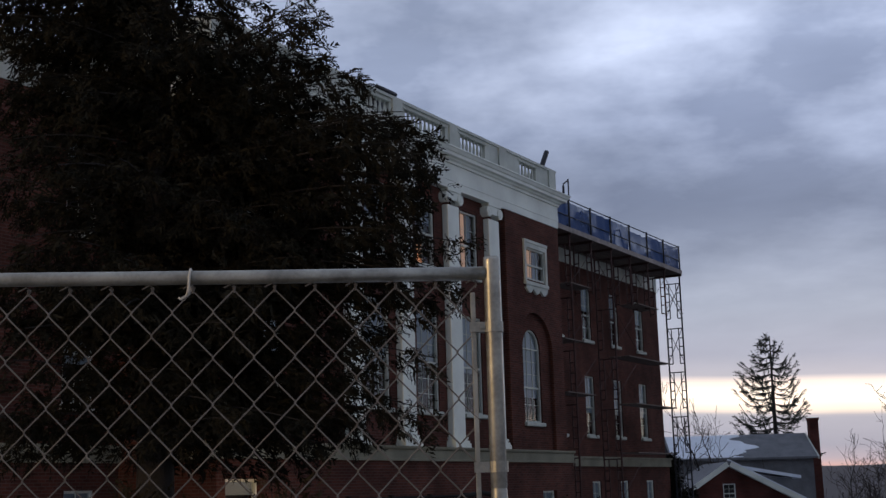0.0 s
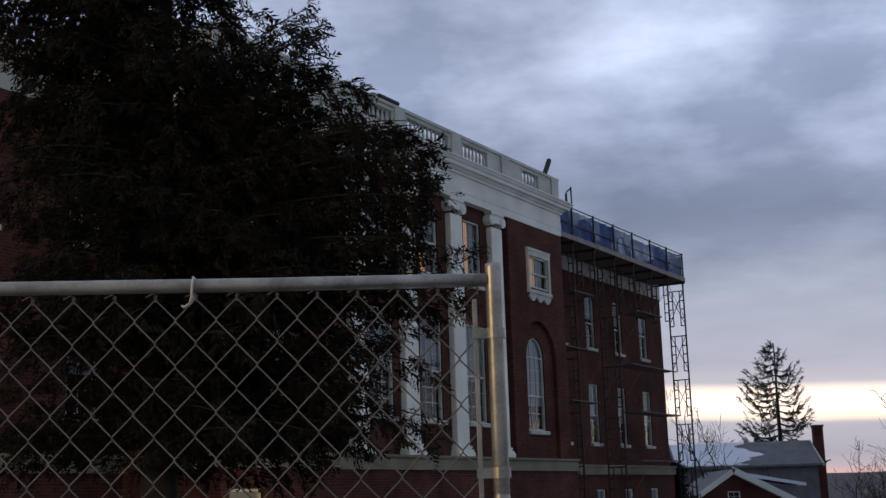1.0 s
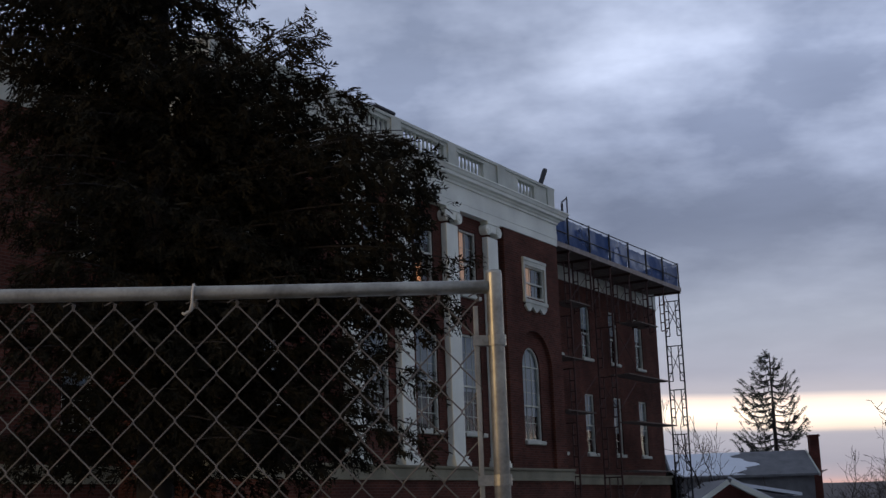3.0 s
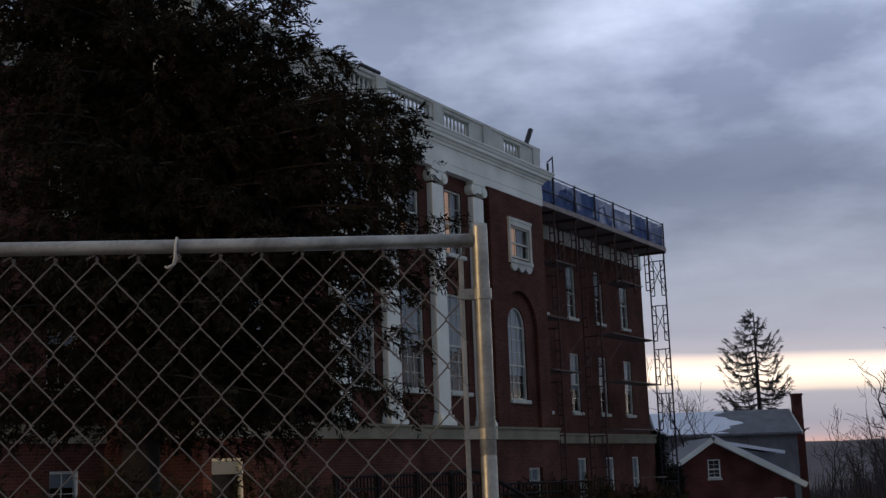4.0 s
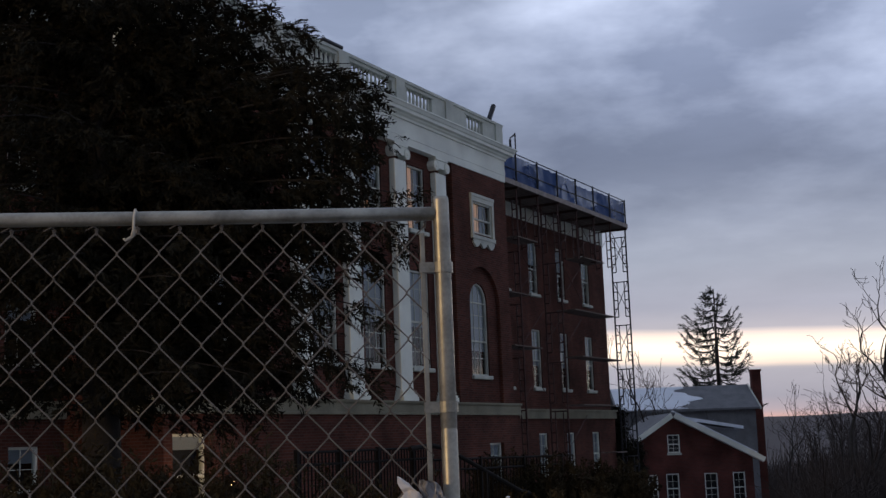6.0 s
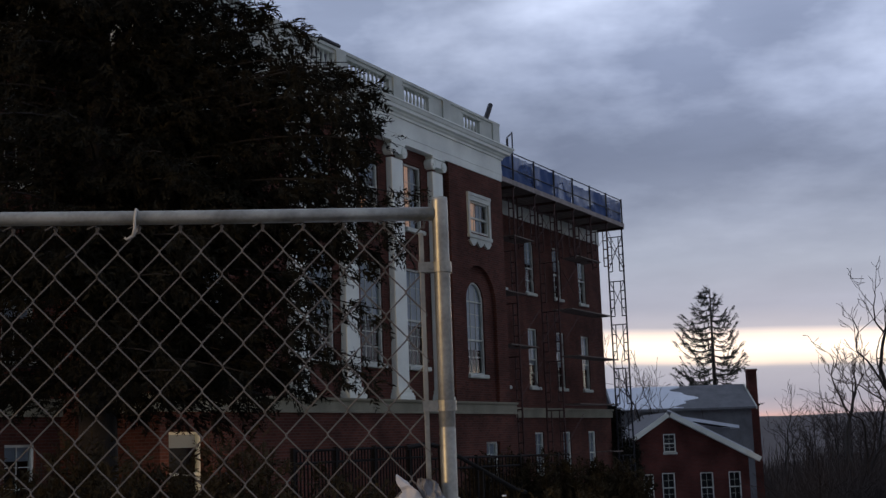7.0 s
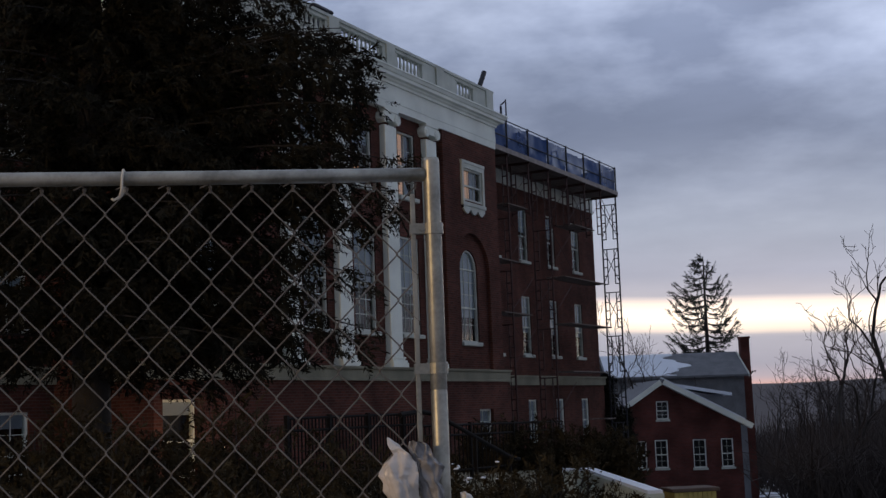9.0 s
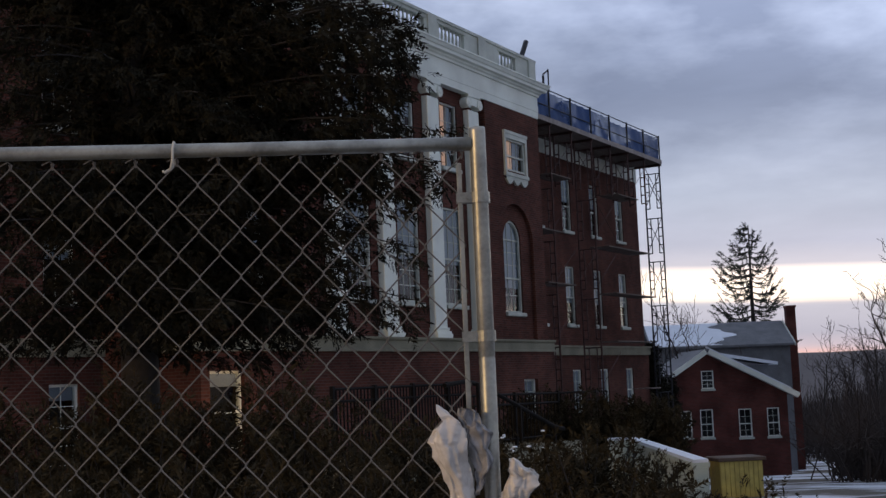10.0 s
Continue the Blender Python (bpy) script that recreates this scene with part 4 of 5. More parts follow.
def hemlock(x, y, seed, boughs, top, girth=3.1, label="large dark evergreen hemlock with drooping feathery boughs", clear=0.7, size=0.21, thick=12):
    """A tall drooping conifer: trunk, limbs and a ragged crown. boughs: extra long limbs (height, azimuth, reach, rise)."""
    rnd = random.Random(seed)
    base = land(x, y)
    tree = thing("hemlock_tree", pose(x, y, base), label, "tree")
    trunk = Build()
    trunk.tube([(0, 0, -0.2), (0.05, 0, top * 0.12), (0.0, 0.05, top * 0.3), (0.05, 0, top * 0.53), (0, 0, top)], [k * top / 17 for k in (0.34, 0.28, 0.22, 0.14, 0.02)], 10)
    part("trunk", trunk, "bark", tree, smooth=True)
    anchors = []
    jobs = list(boughs)
    z = clear
    while z < top - 0.4:
        k = 1 - (z / top) ** 1.4
        for _ in range(9):
            jobs.append((z + rnd.uniform(-0.2, 0.2), rnd.uniform(0, 360), (0.16 * girth + girth * k) * rnd.uniform(0.72, 1.0), rnd.uniform(0.05, 0.4)))
        z += 0.36
    for h, az, reach, rise in jobs:
        a = radians(az)
        out = Vector((math.sin(a), math.cos(a), 0))
        pts = []
        for i in range(8):
            s = i / 7
            pts.append(Vector((0, 0, h)) + out * reach * s + Vector((0.12 * math.sin(3 * s + h), 0.12 * math.cos(4 * s + h), rise * reach * s - 0.22 * reach * s * s)))
        part("limb", Build().tube(pts, [0.018 * (1 - s / 8) + 0.004 for s in range(8)], 5, False), "bark", tree)
        n = max(6, int(reach * thick))
        for i in range(n):                   # tufts of five sprays, hanging from side twigs
            s = min(1.0, 0.10 + 0.9 * (i + rnd.random()) / n)
            j = min(6, int(s * 7))
            p = pts[j].lerp(pts[j + 1], min(1.0, s * 7 - j))
            way = (pts[j + 1] - pts[j]).normalized()
            sd = way.cross(Vector((0, 0, 1))).normalized()
            wide = min(0.62, 0.3 * reach) * (math.sin(math.pi * min(1.0, 0.2 + s * 0.74)) + 0.08)
            off = rnd.uniform(-wide, wide)
            heart = p + sd * off + Vector((0, 0, -0.30 * abs(off) + rnd.uniform(-0.2, 0.07)))
            for _ in range(5):
                hang = Vector((0, 0, rnd.uniform(-0.95, 0.35)))
                anchors.append((heart + Vector((rnd.gauss(0, 0.05), rnd.gauss(0, 0.05), rnd.gauss(0, 0.05))),
                                (way * rnd.uniform(0.2, 1.0) + sd * (off * 0.9 + rnd.gauss(0, 0.5)) + hang).normalized(), rnd.uniform(0.7, 1.2)))
    part("crown", frond_mesh(anchors, rnd, size), "needles", tree)
    return tree


TX, TY = -4.55, 16.6
extra = []
# heavy boughs towards the building, in tiers: tip, height of the tip, rise, how many
for tip, z, rise, many in ((-2.20, 8.05, 0.85, 3), (-2.12, 7.45, 0.62, 4), (-2.30, 6.85, 0.45, 5), (-1.60, 7.02, 0.50, 2), (-1.70, 6.55, 0.42, 3), (-1.15, 6.42, 0.42, 3),
                           (-0.74, 6.08, 0.36, 4), (-0.72, 5.68, 0.32, 5), (-0.92, 5.25, 0.27, 4), (-1.05, 4.75, 0.24, 4), (-0.46, 4.75, 0.20, 1), (-1.40, 4.35, 0.20, 4),
                           (-0.55, 4.15, 0.16, 2), (-0.98, 3.95, 0.15, 2), (-1.50, 3.6, 0.14, 4), (-0.95, 3.15, 0.12, 1), (-1.65, 2.95, 0.10, 4), (-0.95, 2.42, 0.08, 2), (-1.75, 2.35, 0.06, 4),
                           (-2.6, 5.9, 0.4, 5), (-2.5, 5.0, 0.3, 5), (-2.5, 4.2, 0.25, 5), (-2.5, 3.4, 0.2, 5), (-2.7, 2.7, 0.1, 5)):
    for j in range(many):
        c = j - (many - 1) / 2
        reach = (tip - TX) * (1.0 - 0.03 * abs(c))
        extra.append((z + 0.12 * math.sin(j * 2.4 + z) - land(TX, TY) - (rise - 0.22) * reach, 90 + c * 9.0, reach, rise))
for z, reach in ((8.3, 2.5), (8.8, 2.6), (9.3, 2.5), (9.9, 2.3), (10.5, 2.0), (7.7, 2.0), (6.9, 1.9)):
    for az in (232, 245, 258, 271, 284, 300):
        extra.append((z - land(TX, TY) - 0.1 * reach, az, reach, 0.32))
hemlock(TX, TY, 4, extra, 15.5, 2.45, clear=3.1)
hemlock(7.6, 62.0, 9, [], 7.0, 1.0, "narrow dark evergreen between the wing and the brick house", size=0.45, thick=6)
hemlock(9.0, 66.5, 10, [], 5.6, 1.0, "narrow dark evergreen between the wing and the brick house", size=0.45, thick=6)


def shrub(x, y, seed, w, h, label="dark evergreen shrub with ragged upright sprigs beside the fence"):
    """A loose evergreen bush: upright stems with needle sprays."""
    rnd = random.Random(seed)
    base = land(x, y)
    bush = thing("evergreen_shrub", pose(x, y, base), label, "shrub", "shrubs by the fence")
    stems, anchors = Build(), []
    for _ in range(int((42 if y < 11 else 26) * w)):
        a, r = rnd.uniform(0, 2 * math.pi), math.sqrt(rnd.random()) * w * 0.75
        hh = h * rnd.uniform(0.55, 1.05) * (1 - 0.35 * (r / w) ** 2)
        p0 = Vector((r * 0.4 * math.cos(a), r * 0.4 * math.sin(a), 0))
        p2 = Vector((r * 1.15 * math.cos(a), r * 1.15 * math.sin(a), hh))
        p1 = p0.lerp(p2, 0.5) + Vector((rnd.gauss(0, 0.08), rnd.gauss(0, 0.08), 0.1))
        stems.tube([p0, p1, p2], [0.018, 0.012, 0.004], 4)
        for i in range(int(hh * 46)):
            s = rnd.uniform(0.15, 1.0)
            p = p0.lerp(p1, s * 2) if s < 0.5 else p1.lerp(p2, s * 2 - 1)
            way = Vector((rnd.gauss(0, 0.6), rnd.gauss(0, 0.6), 0.7)).normalized()
            anchors.append((p + Vector((rnd.gauss(0, 0.1), rnd.gauss(0, 0.1), rnd.gauss(0, 0.05))), way, 1.0))
    tagged(part("branchwork", stems, "bark", bush), kind="stuff")
    part("foliage", frond_mesh(anchors, rnd, 0.115 if y < 11 else 0.17 if y < 20 else 0.30, 0.0), "shrub", bush)
    return bush


for i, (x, y, w, h) in enumerate(((0.55, 8.4, 0.9, 1.15), (0.0, 9.6, 0.9, 1.15), (2.1, 9.3, 0.7, 0.42), (-1.0, 9.5, 1.1, 1.25), (-2.2, 9.0, 1.1, 1.3), (-3.3, 9.6, 1.2, 1.35), (3.0, 10.0, 0.8, 0.45), (-4.4, 10.5, 1.2, 1.3),
                                  (0.85, 9.6, 0.6, 1.3), (0.4, 12.5, 0.9, 1.3), (-0.6, 13.0, 1.2, 1.6), (-2.2, 13.5, 1.3, 2.1), (-4.0, 13.2, 1.3, 2.2), (-3.1, 12.4, 1.2, 2.0), (-1.4, 12.3, 1.1, 1.75), (-5.3, 13.0, 1.2, 2.1),
                                  (1.45, 9.3, 0.6, 1.05), (1.0, 9.1, 0.6, 1.2), (1.95, 9.5, 0.6, 0.85), (0.62, 9.0, 0.6, 1.35), (0.3, 9.2, 0.6, 1.3), (3.6, 11.5, 0.7, 0.35), (1.3, 36.0, 1.2, 3.1), (2.5, 36.6, 1.2, 3.3), (3.7, 37.0, 1.2, 3.0), (4.9, 38.0, 1.1, 2.9))):
    shrub(x, y, 20 + i, w, h)


def branching(rnd, p, way, length, radius, depth, out, bend=0.25, up=0.12, kids=(2, 3), shrink=0.72):
    """Bare limbs as tapering polylines."""
    pts, radii = [p], [radius]
    n = 6
    for i in range(n):
        way = (way + Vector((rnd.gauss(0, bend), rnd.gauss(0, bend), rnd.gauss(0, bend) + up)) * 0.6).normalized()
        p = p + way * length / n
        pts.append(p)
        radii.append(max(0.014, radius * (1 - 0.34 * (i + 1) / n)))
    out.append((pts, radii))
    if depth:
        for k in range(rnd.randint(*kids)):
            s = n if k == 0 else rnd.randint(2, n)
            sway = 0.3 if k == 0 else 0.7
            d = (way + Vector((rnd.gauss(0, sway), rnd.gauss(0, sway), rnd.gauss(0.08, sway * 0.6)))).normalized()
            branching(rnd, pts[s], d, length * shrink * rnd.uniform(0.75, 1.1), radii[s] * (0.96 if k == 0 else 0.66), depth - 1, out, min(bend * 1.35, 0.34), up, kids, shrink)


def bare_tree(x, y, seed, height, label, depth=5, radius=0.16, lean=(0, 0), group="bare trees", kids=(2, 3)):
    rnd = random.Random(seed)
    tree = thing("bare_tree", pose(x, y, land(x, y)), label, "tree", group)
    out = []
    branching(rnd, Vector((0, 0, -0.1)), Vector((lean[0], lean[1], 1)).normalized(), height * 0.34, radius, depth, out, 0.12, 0.12, kids, 0.76)
    trunk, limbs = Build(), Build()
    trunk.tube(out[0][0], out[0][1], 8)
    part("trunk", trunk, "bark", tree, smooth=True)
    for pts, radii in out[1:]:
        if radii[0] > radius * 0.3:
            part("limb", Build().tube(pts, radii, 6, False), "bark", tree)
        else:
            limbs.tube(pts, radii, 4, False)
    tagged(part("twig_work", limbs, "twig", tree), kind="stuff")
    return tree


bare_tree(22.2, 70, 5, 13.0, "leafless deciduous tree with crooked spreading limbs", 6, 0.24, (0.0, 0))
bare_tree(25.0, 68, 11, 15.0, "leafless deciduous tree with crooked spreading limbs", 6, 0.24, (-0.1, 0))
bare_tree(29.5, 72, 12, 14.0, "leafless deciduous tree with crooked spreading limbs", 6, 0.26)
bare_tree(12.0, 82, 7, 14.0, "slender bare tree behind the scaffold", 5, 0.13)
bare_tree(13.4, 86, 9, 13.0, "slender bare tree behind the scaffold", 5, 0.11)
bare_tree(17.5, 104, 15, 15, "slender bare tree behind the grey roof", 5, 0.12)
bare_tree(19.5, 106, 16, 11, "slender bare tree behind the grey roof", 5, 0.12)
bare_tree(30, 115, 17, 13, "slender bare tree on the far slope", 5, 0.14)
bare_tree(36, 120, 18, 13, "slender bare tree on the far slope", 5, 0.14)
bare_tree(41, 118, 19, 13, "slender bare tree on the far slope", 5, 0.14)


def spruce(x, y, seed, height):
    """An open, old spruce: up-curved boughs hung with dark clumps."""
    rnd = random.Random(seed)
    tree = thing("spruce_tree", pose(x, y, land(x, y)), "tall ragged spruce against the evening sky", "tree")
    b = Build()
    b.tube([(0, 0, -0.2), (0, 0, height * 0.5), (0.1, 0, height)], [0.36, 0.22, 0.04], 8)
    part("trunk", b, "bark", tree, smooth=True)
    anchors = []
    z = height * 0.40
    while z < height - 0.05:
        reach = 0.12 + 3.45 * (1 - math.exp(-(height - z) / 2.9))
        for _ in range(6):
            a = rnd.uniform(0, 2 * math.pi)
            r = reach * rnd.uniform(0.65, 1.08)
            out = Vector((math.sin(a), math.cos(a), 0))
            sag, lift = rnd.uniform(0.35, 0.6), rnd.uniform(0.5, 0.85)
            pts = [Vector((0, 0, z)) + out * r * q + Vector((0, 0, r * (0.12 * q - sag * q + lift * q * q * q))) for q in (0, 0.2, 0.4, 0.6, 0.8, 1.0)]
            part("limb", Build().tube(pts, [0.05, 0.045, 0.04, 0.035, 0.028, 0.015], 4, False), "bark", tree)
            for i in range(int(4 + r * 7)):
                q = 0.15 + 0.85 * rnd.random() ** 0.8
                j = min(4, int(q * 5))
                p = pts[j].lerp(pts[j + 1], q * 5 - j)
                way = (pts[j + 1] - pts[j]).normalized()
                anchors.append((p, (way + Vector((rnd.gauss(0, 0.15), rnd.gauss(0, 0.15), rnd.gauss(-0.30, 0.2)))).normalized(), 1.0))
        z += 0.50
    part("crown", frond_mesh(anchors, rnd, 0.42, 0.15), "spruce", tree)
    return tree


spruce(22.8, 110, 3, 13.75 - land(22.8, 110))

# far scrub and woods: twiggy clumps down the slope
rnd = random.Random(77)
woods = Build()
for i in range(1000):
    y = rnd.uniform(60, 260)
    x = y * rnd.uniform(0.235, 0.62) if i % 4 else y * rnd.uniform(-0.1, 0.9)
    if y < 110 and x < 0.27 * y:
        continue
    z = land(x, y)
    h = rnd.uniform(2.0, 5.0) * (1.0 if y < 120 else 1.9)
    for _ in range(16):
        p = Vector((x + rnd.gauss(0, 0.5), y + rnd.gauss(0, 0.5), z))
        q = p + Vector((rnd.gauss(0, 0.25) * h, rnd.gauss(0, 0.2) * h, h * rnd.uniform(0.5, 1.0)))
        m = p.lerp(q, 0.5) + Vector((rnd.gauss(0, 0.1), 0, 0.1))
        woods.tube([p, m, q], [0.05, 0.035, 0.012], 3, False)
        for _ in range(2):
            e = m + Vector((rnd.gauss(0, 0.3), rnd.gauss(0, 0.3), rnd.uniform(0.1, 0.5))) * h * 0.6
            woods.tube([m, e], [0.025, 0.008], 3, False)
for i in range(260):
    y = rnd.uniform(46, 105)
    x = y * rnd.uniform(0.275, 0.50)
    z, h = land(x, y), rnd.uniform(2.0, 4.2) * (0.7 + y / 160)
    for _ in range(14):
        p = Vector((x + rnd.gauss(0, 0.6), y + rnd.gauss(0, 0.6), z))
        q = p + Vector((rnd.gauss(0, 0.28) * h, rnd.gauss(0, 0.25) * h, h * rnd.uniform(0.4, 1.0)))
        m = p.lerp(q, 0.5) + Vector((rnd.gauss(0, 0.12), 0, 0.1))
        woods.tube([p, m, q], [0.035, 0.026, 0.010], 3, False)
        for _ in range(3):
            woods.tube([m, m + Vector((rnd.gauss(0, 0.3), rnd.gauss(0, 0.3), rnd.uniform(0.0, 0.5))) * h * 0.6], [0.018, 0.008], 3, False)
for i in range(80):                           # taller trees on the far slope
    y = rnd.uniform(120, 220)
    x = y * rnd.uniform(0.265, 0.46)
    z, h = land(x, y), rnd.uniform(8.0, 12.5) * y / 160
    p, q = Vector((x, y, z)), Vector((x + rnd.gauss(0, 0.5), y, z + h))
    woods.tube([p, q], [0.12, 0.02], 4, False)
    for _ in range(34):
        m = p.lerp(q, rnd.uniform(0.25, 0.95))
        e = m + Vector((rnd.gauss(0, 0.13), rnd.gauss(0, 0.13), rnd.uniform(0.05, 0.26))) * h
        woods.tube([m, m.lerp(e, 0.5) + Vector((0, 0, -0.015 * h)), e], [0.045, 0.032, 0.014], 3, False)
        for _ in range(2):
            k = m.lerp(e, rnd.uniform(0.3, 0.8))
            woods.tube([k, k + Vector((rnd.gauss(0, 0.06), rnd.gauss(0, 0.06), rnd.uniform(0.0, 0.12))) * h], [0.02, 0.010], 3, False)
tagged(part("scrub_woods", woods, "twig"), "brown leafless scrub and woods down the slope", "woods", kind="stuff")

# ---- houses beyond ----


def brick_house():
    """Gable-fronted brick house with snow along the roof, a dormer and white sashes."""
    house = thing("brick_house", pose(0, 75, 0), "dark red brick house with a white-trimmed gable and snowy roof", "house")
    z0 = -5.6
    apex, el, er = (12.72, 2.45), (9.9, 0.62), (17.5, -0.12)
    front = Build()
    holes = [(12.36, 13.07, 0.42, 1.46), (11.09, 11.69, -2.34, -0.80), (12.17, 12.91, -2.36, -0.76), (14.37, 15.12, -2.42, -0.80), (16.0, 16.7, -2.42, -0.80)]
    wall_sheet(front, el[0] + 0.2, er[0] - 0.3, z0, -0.2, 0, holes[1:], 0.3)
    us = [el[0] + 0.2, 10.6, 11.3, 12.36, 12.72, 13.07, 14.0, 15.0, 16.0, er[0] - 0.3]

    def roofline(u):
        return apex[1] - (apex[0] - u) * (apex[1] - el[1]) / (apex[0] - el[0]) if u < apex[0] else apex[1] - (u - apex[0]) * (apex[1] - er[1]) / (er[0] - apex[0])
    for a, c in zip(us, us[1:]):
        if 12.3 < (a + c) / 2 < 13.1:
            front.quad((a, 0, -0.2), (c, 0, -0.2), (c, 0, 0.42), (a, 0, 0.42)).quad((a, 0, 1.46), (c, 0, 1.46), (c, 0, roofline(c)), (a, 0, roofline(a)))
        else:
            front.quad((a, 0, -0.2), (c, 0, -0.2), (c, 0, roofline(c)), (a, 0, roofline(a)))
    for a, c in ((el[0] + 0.2, 1), (er[0] - 0.3, -1)):
        front.box(min(a, a + 0.3 * c), max(a, a + 0.3 * c), 0.302, 9.0, z0, roofline(a) - 0.05)
    part("wall", front, "house_brick", house)
    for h in holes:
        window(house, *h, 0.05, grid=2, blind_to=0, frame_mat="white")
    roof = Build()
    for e in (el, er):
        d = Vector((e[0] - apex[0], 0, e[1] - apex[1]))
        n = Vector((-d.z, 0, d.x)).normalized() * (1 if d.x > 0 else -1)
        ends = [Vector((apex[0], 0, apex[1] + 0.12)), Vector((apex[0], 0, apex[1] + 0.12)) + d * 1.04]
        ring = [[(p.x + n.x * t, y, p.z + n.z * t) for p, t in ((ends[0], 0), (ends[1], 0), (ends[1], 0.16), (ends[0], 0.16))] for y in (-0.45, 9.2)]
        roof.rings(ring, True)
    r = part("roof", roof, "slate", house)
    rake = Build()
    for e in (el, er):
        d = Vector((e[0] - apex[0], 0, e[1] - apex[1])) * 1.05
        n = Vector((-d.z, 0, d.x)).normalized() * (1 if d.x > 0 else -1)
        p = Vector((apex[0], 0, apex[1] + 0.0))
        rake.rings([[(q.x + n.x * t, y, q.z + n.z * t) for q, t in ((p, 0.0), (p + d, 0.0), (p + d, 0.27), (p, 0.27))] for y in (-0.52, -0.455)], True)
        rake.rings([[(q.x + n.x * t, y, q.z + n.z * t) for q, t in ((p, -0.02), (p + d, -0.02), (p + d, 0.06), (p, 0.06))] for y in (-0.455, -0.003)], True)
    part("rake_board", rake, "white", house)
    snow = Build()
    d = Vector((er[0] - apex[0], 0, er[1] - apex[1]))
    for s0, s1, y0, y1 in ((0.05, 0.5, 0.3, 2.5), (0.0, 0.98, -0.4, 0.2), (0.75, 1.0, 0.3, 8.0)):
        p, q = Vector((apex[0], 0, apex[1] + 0.32)) + d * s0, Vector((apex[0], 0, apex[1] + 0.32)) + d * s1
        snow.rings([[(p.x, y, p.z), (q.x, y, q.z), (q.x, y, q.z + 0.07), (p.x, y, p.z + 0.07)] for y in (y0, y1)], True)
    part("roof_snow", snow, "snow", r)
    dor = Build()
    dor.box(14.2, 17.0, 3.4, 6.4, 0.2, 1.72)
    dr = part("dormer", dor, "slate", house, "shingled shed dormer")
    s = Build()
    s.rings([[(13.4, y, 2.42), (17.5, y, 1.66), (17.5, y, 1.84), (13.4, y, 2.62)] for y in (3.1, 6.6)], True)
    part("dormer_roof", s, "snow", dr, "snow-covered dormer roof")
    return house


brick_house()


def grey_house():
    house = thing("grey_house", pose(0, 95, 0), "grey shingled house with patchy snow on its roof", "house")
    b = Build()
    b.box(12.0, 21.5, -3.2, 3.2, -7.0, 3.15)
    b.quad((21.5, -3.2, 3.15), (21.5, 3.2, 3.15), (21.5, 0, 4.7))
    part("wall", b, "slate", house)
    b = Build()
    for s in (-1, 1):
        b.rings([[(x, y, z) for y, z in ((0.0, 4.75), (s * 3.6, 3.05), (s * 3.6, 3.2), (0.0, 4.93))] for x in (11.6, 21.75)], True)
    roof = part("roof", b, "slate", house)
    b = Build()
    rr = random.Random(4)
    edge = [17.1 + rr.uniform(-0.12, 0.12) - 0.7 * math.sin(i * 0.24) + 0.3 * math.sin(i * 0.7) for i in range(37)]
    rows = []
    for i, end in enumerate(edge):
        y = -0.1 - 3.4 * i / 36
        z = 4.955 + y * 0.4806
        rows.append([(11.7, y, z - 0.03), (end, y, z - 0.03), (end - 0.05, y, z + 0.02), (11.7, y, z + 0.02)])
    b.rings(rows, True)
    part("roof_snow", b, "snow", roof, "patch of snow on the roof")
    b = Build()
    b.box(21.95, 22.6, -0.9, -0.2, -6.9, 5.95).box(21.90, 22.66, -0.96, -0.14, 5.8, 5.96)
    part("chimney", b, "house_brick", house)
    b = Build()
    for s in (-1, 1):
        b.rings([[(x, y, z) for y, z in ((0.0, 4.70), (s * 3.6, 3.0), (s * 3.6, 3.2), (0.0, 4.92))] for x in (21.76, 21.86)], True)
    part("rake_board", b, "grey_white", house)


grey_house()

# ---- railings and steps before the building ----


def railing(name, p0, p1, height, spacing, label):
    """Iron railing between two ground points in the building's frame, following the ground."""
    r = thing(name, TURN, label, "railing", "iron railings")
    p0, p1 = Vector(p0), Vector(p1)
    n = max(2, int((p1 - p0).length / spacing))
    for i in range(0, n + 1, 12):
        p = p0.lerp(p1, i / n)
        part("post", Build().box(p.x - 0.04, p.x + 0.04, p.y - 0.04, p.y + 0.04, p.z - 1.6, p.z + height + 0.06), "iron", r)
    b = Build()
    for h in (0.12, height - 0.25, height):
        b.tube([p0 + Vector((0, 0, h)), p1 + Vector((0, 0, h))], 0.03, 5)
    part("rail", b, "iron", r)
    for i in range(n + 1):
        p = p0.lerp(p1, i / n)
        part("baluster", Build().box(p.x - 0.012, p.x + 0.012, p.y - 0.012, p.y + 0.012, p.z, p.z + height), "iron", r)
    return r


railing("iron_railing", (-19.5, -4, -0.25), (-14.1, -4, -0.25), 1.6, 0.13, "tall black iron railing of close bars before the brick building")
railing("iron_railing", (-13.9, -4, -0.2), (-5.0, -4, -0.3), 1.25, 0.22, "black iron railing along the terrace")
rail = thing("stair_rail", TURN, "black sloping handrail of the terrace steps", "railing", "iron railings")
b = Build()
b.tube([(-15.6, -4.4, 1.33), (-14.6, -4.4, 1.40), (-13.8, -4.4, 1.30), (-10.2, -4.6, 0.15), (-9.6, -4.6, 0.05)], 0.055, 8)
part("handrail", b, "iron", rail)
for u, z in ((-14.2, 1.35), (-12.0, 0.75), (-10.0, 0.1)):
    part("post", Build().box(u - 0.035, u + 0.035, -4.55, -4.48, z - 3.0, z), "iron", rail)
b = Build()
b.box(-20.0, -4.8, -4.6, -0.9, -4.5, -0.32)
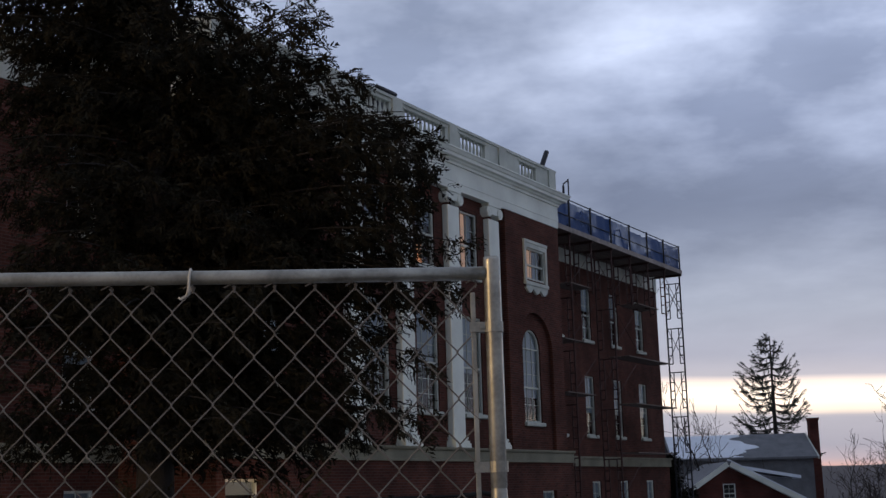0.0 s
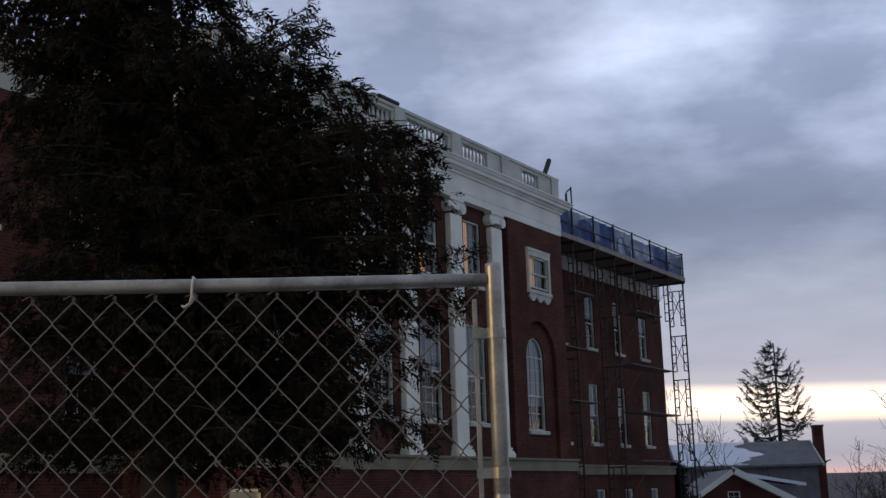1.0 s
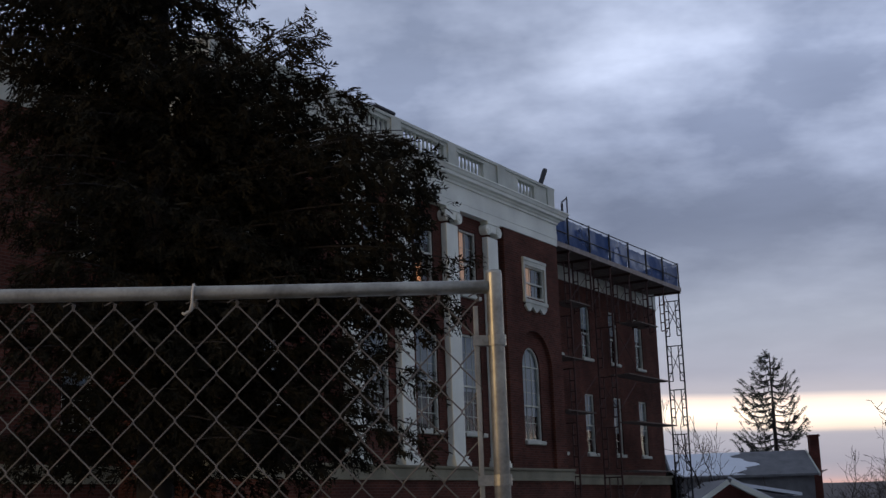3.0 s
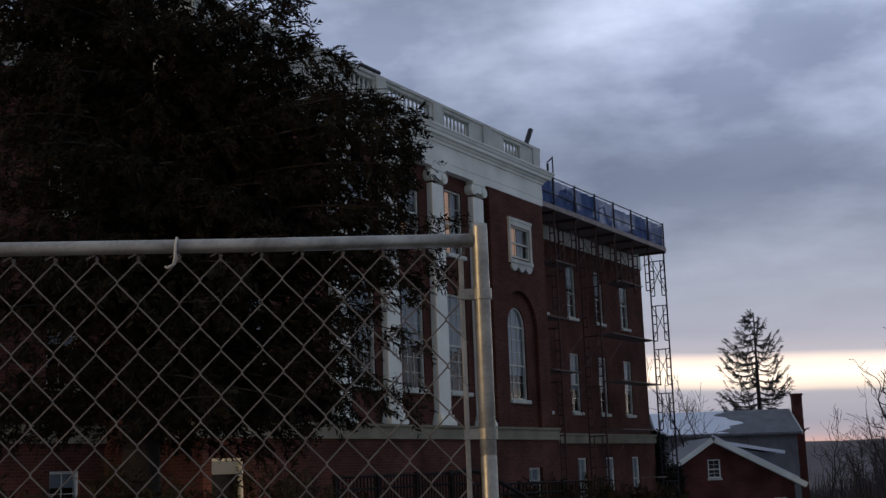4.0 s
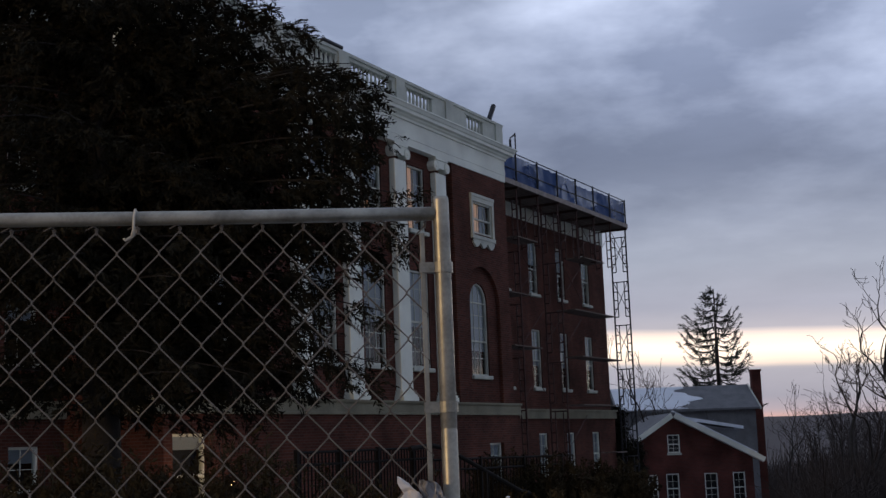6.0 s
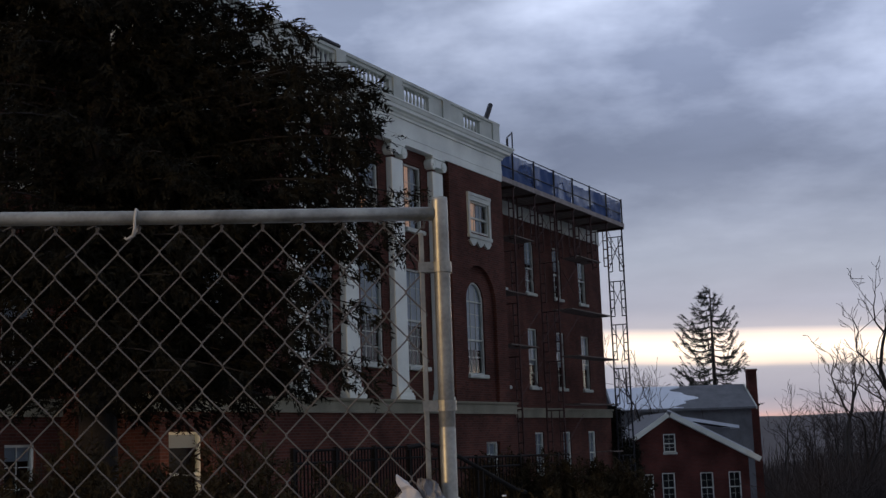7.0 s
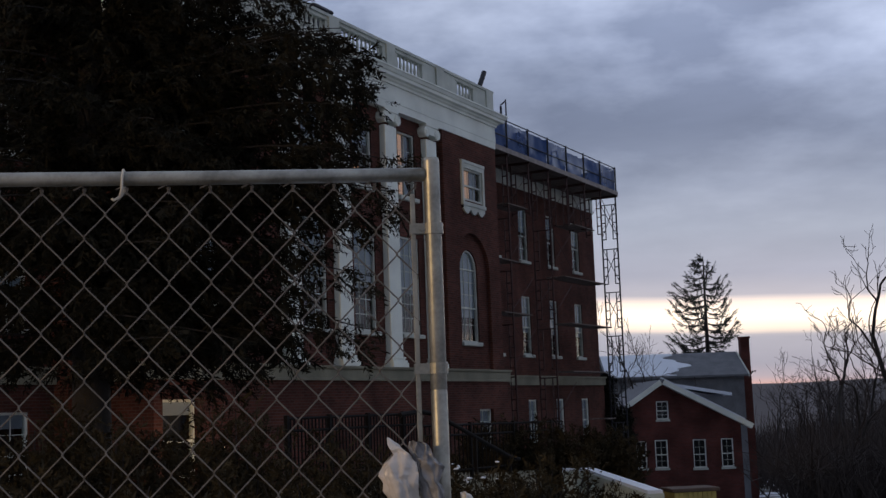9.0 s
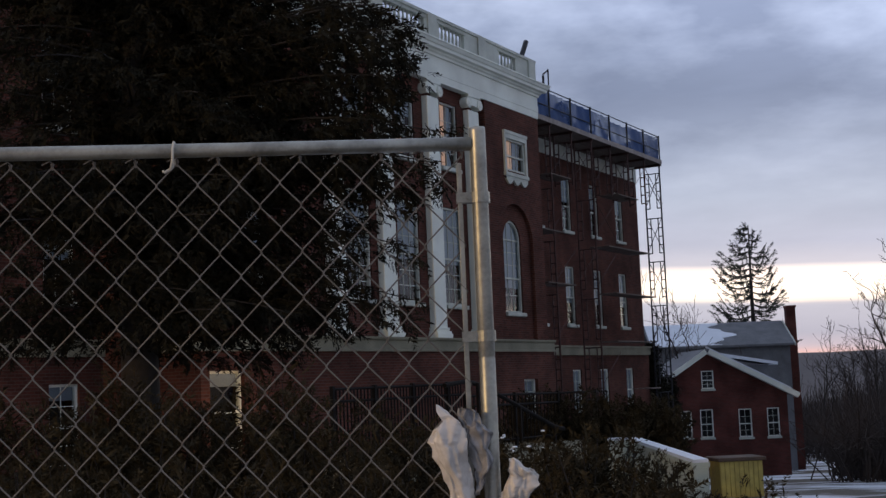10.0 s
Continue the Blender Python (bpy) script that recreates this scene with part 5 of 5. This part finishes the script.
t = tagged(part("terrace", b, "stone"), "low stone terrace along the foot of the building", "terrace", kind="structure")
t.matrix_world = TURN

# ---- parked car and yellow crate ----


def parapet_wall():
    """Two arms of a low painted wall round a ramp, with snow along the coping."""
    wall = thing("parapet_wall", pose(0, 0, 0), "low pale-painted parapet wall with snow along its coping", "wall")
    for name, p, q in (("long_arm", (3.30, 30.0), (3.45, 21.5)), ("short_arm", (3.17, 29.95), (2.72, 30.05))):
        p, q = Vector((*p, 0)), Vector((*q, 0))
        d = (q - p).normalized()
        n = Vector((-d.y, d.x, 0)) * 0.12
        for part_name, w, z0, z1, mat in ((name, 1.0, -3.2, -0.17, "pale_wall"), (name + "_coping", 1.25, -0.168, -0.09, "pale_wall"), (name + "_snow", 1.05, -0.088, -0.035, "snow")):
            b = Build()
            b.rings([[p + n * w + Vector((0, 0, z)), q + n * w + Vector((0, 0, z)), q - n * w + Vector((0, 0, z)), p - n * w + Vector((0, 0, z))] for z in (z0, z1)], True)
            part(part_name, b, mat, wall)


parapet_wall()


def yellow_crate():
    c = thing("yellow_crate", pose(7.1, 38.0, land(7.1, 38.0), 0, 0, 8), "yellow boarded bin with a brown lid on the snowy ground", "bin")
    for i in range(9):
        part("board", Build().box(-0.62 + i * 0.14, -0.62 + i * 0.14 + 0.125, -0.5, -0.46, 0, 1.05), "yellow", c)
    part("body", Build().box(-0.63, 0.63, -0.458, 0.5, 0.0, 1.05), "yellow", c)
    part("lid", Build().box(-0.72, 0.72, -0.6, 0.6, 1.052, 1.16, 0.02), "brown", c)


yellow_crate()

# snow caught on the low shrubs
rnd = random.Random(5)


def snow_lump(x, y, z, r):
    b = Build()
    b.rings([[(r * k * math.cos(a) * rnd.uniform(0.8, 1.2), r * k * math.sin(a) * rnd.uniform(0.8, 1.2), r * h) for a in (2 * math.pi * j / 9 for j in range(9))] for k, h in ((0.7, -0.3), (1.0, 0.0), (0.8, 0.35), (0.3, 0.5))], True)
    o = tagged(part("snow_clump", b, "snow", smooth=True), "clump of snow caught on dark shrub sprigs", "snow", "snow clumps on the shrubs")
    o.location = (x, y, z)


for x, y, z in [(-3.35 + rnd.gauss(0, 0.15), 10.4 + rnd.gauss(0, 0.1), 0.55 + rnd.gauss(0, 0.05)) for _ in range(12)] + [(0.05 + rnd.gauss(0, 0.14), 9.0 + rnd.gauss(0, 0.1), 0.95 + rnd.gauss(0, 0.05)) for _ in range(14)]:
    snow_lump(x, y, z, rnd.uniform(0.007, 0.02))


def street_lamp():
    """The tall street lamp across the road behind: pole, arm and hooded head."""
    lamp = thing("street_lamp", pose(-30.0, -20.75, land(-30, -20.75)), "grey steel street lamp with a warm sodium head", "street lamp")
    part("pole", Build().lathe(0, 0, [(0.13, -0.1), (0.12, 1.0), (0.07, 9.5), (0.02, 9.52)], 12), "galv", lamp)
    part("arm", Build().tube([(0, 0, 9.4), (0, 0.25, 9.65), (0, 0.75, 9.72)], 0.03, 8), "galv", lamp)
    head = part("head", Build().rounded_box(-0.17, 0.17, 0.35, 0.95, 9.70, 9.86, 0.04), "dark_steel", lamp)
    part("lens", Build().box(-0.12, 0.12, 0.42, 0.88, 9.682, 9.697), "lamp_glass", head)


street_lamp()


def path_lamp():
    """A low lit lamp on the terrace by the ground-storey window."""
    q = TURN @ Vector((-18.2, -1.4, 0))
    ground = -0.32                            # stands on the terrace
    path_light.location = (q.x, q.y, 0.78)
    lamp = thing("path_lamp", pose(q.x, q.y, ground), "low dark garden lamp with a warm lit lens on the terrace", "garden lamp")
    h = 0.78 - ground
    part("post", Build().lathe(0, 0, [(0.05, -0.1), (0.045, 0.1), (0.04, h - 0.16), (0.06, h - 0.14), (0.06, h - 0.12)], 12), "dark_steel", lamp)
    part("lens", Build().lathe(0, 0, [(0.03, h - 0.119), (0.034, h - 0.09), (0.03, h - 0.061)], 12), "lamp_glass", lamp).visible_shadow = False
    part("cap", Build().lathe(0, 0, [(0.09, h + 0.12), (0.085, h + 0.14), (0.02, h + 0.18)], 12), "dark_steel", lamp)
    part("stay", Build().tube([(0.07, 0, h - 0.13), (0.07, 0, h + 0.13)], 0.008, 6), "dark_steel", lamp)


path_lamp()


def walking_stick():
    """A red lacquered stick with pale bindings and a rubber foot, lying on the ground."""
    stick = thing("walking_stick", pose(0.5, 1.1, land(0.5, 1.1) + 0.022, 0, 90, 70), "red lacquered wooden walking stick with pale bindings, lying down", "stick")
    part("shaft", Build().lathe(0, 0, [(0.013, 0.0), (0.014, 0.3), (0.017, 0.9), (0.017, 0.92)], 14), "red_lacquer", stick, smooth=True)
    part("rubber_foot", Build().lathe(0, 0, [(0.012, -0.035), (0.020, -0.03), (0.021, -0.01), (0.018, 0.02), (0.0145, 0.022)], 14), "rubber", stick, smooth=True)
    for z in (0.10, 0.16, 0.22, 0.34):
        part("binding", Build().lathe(0, 0, [(0.0145, z - 0.012), (0.0185, z - 0.008), (0.0185, z + 0.008), (0.0145, z + 0.012)], 14), "rope", stick, smooth=True)


walking_stick()
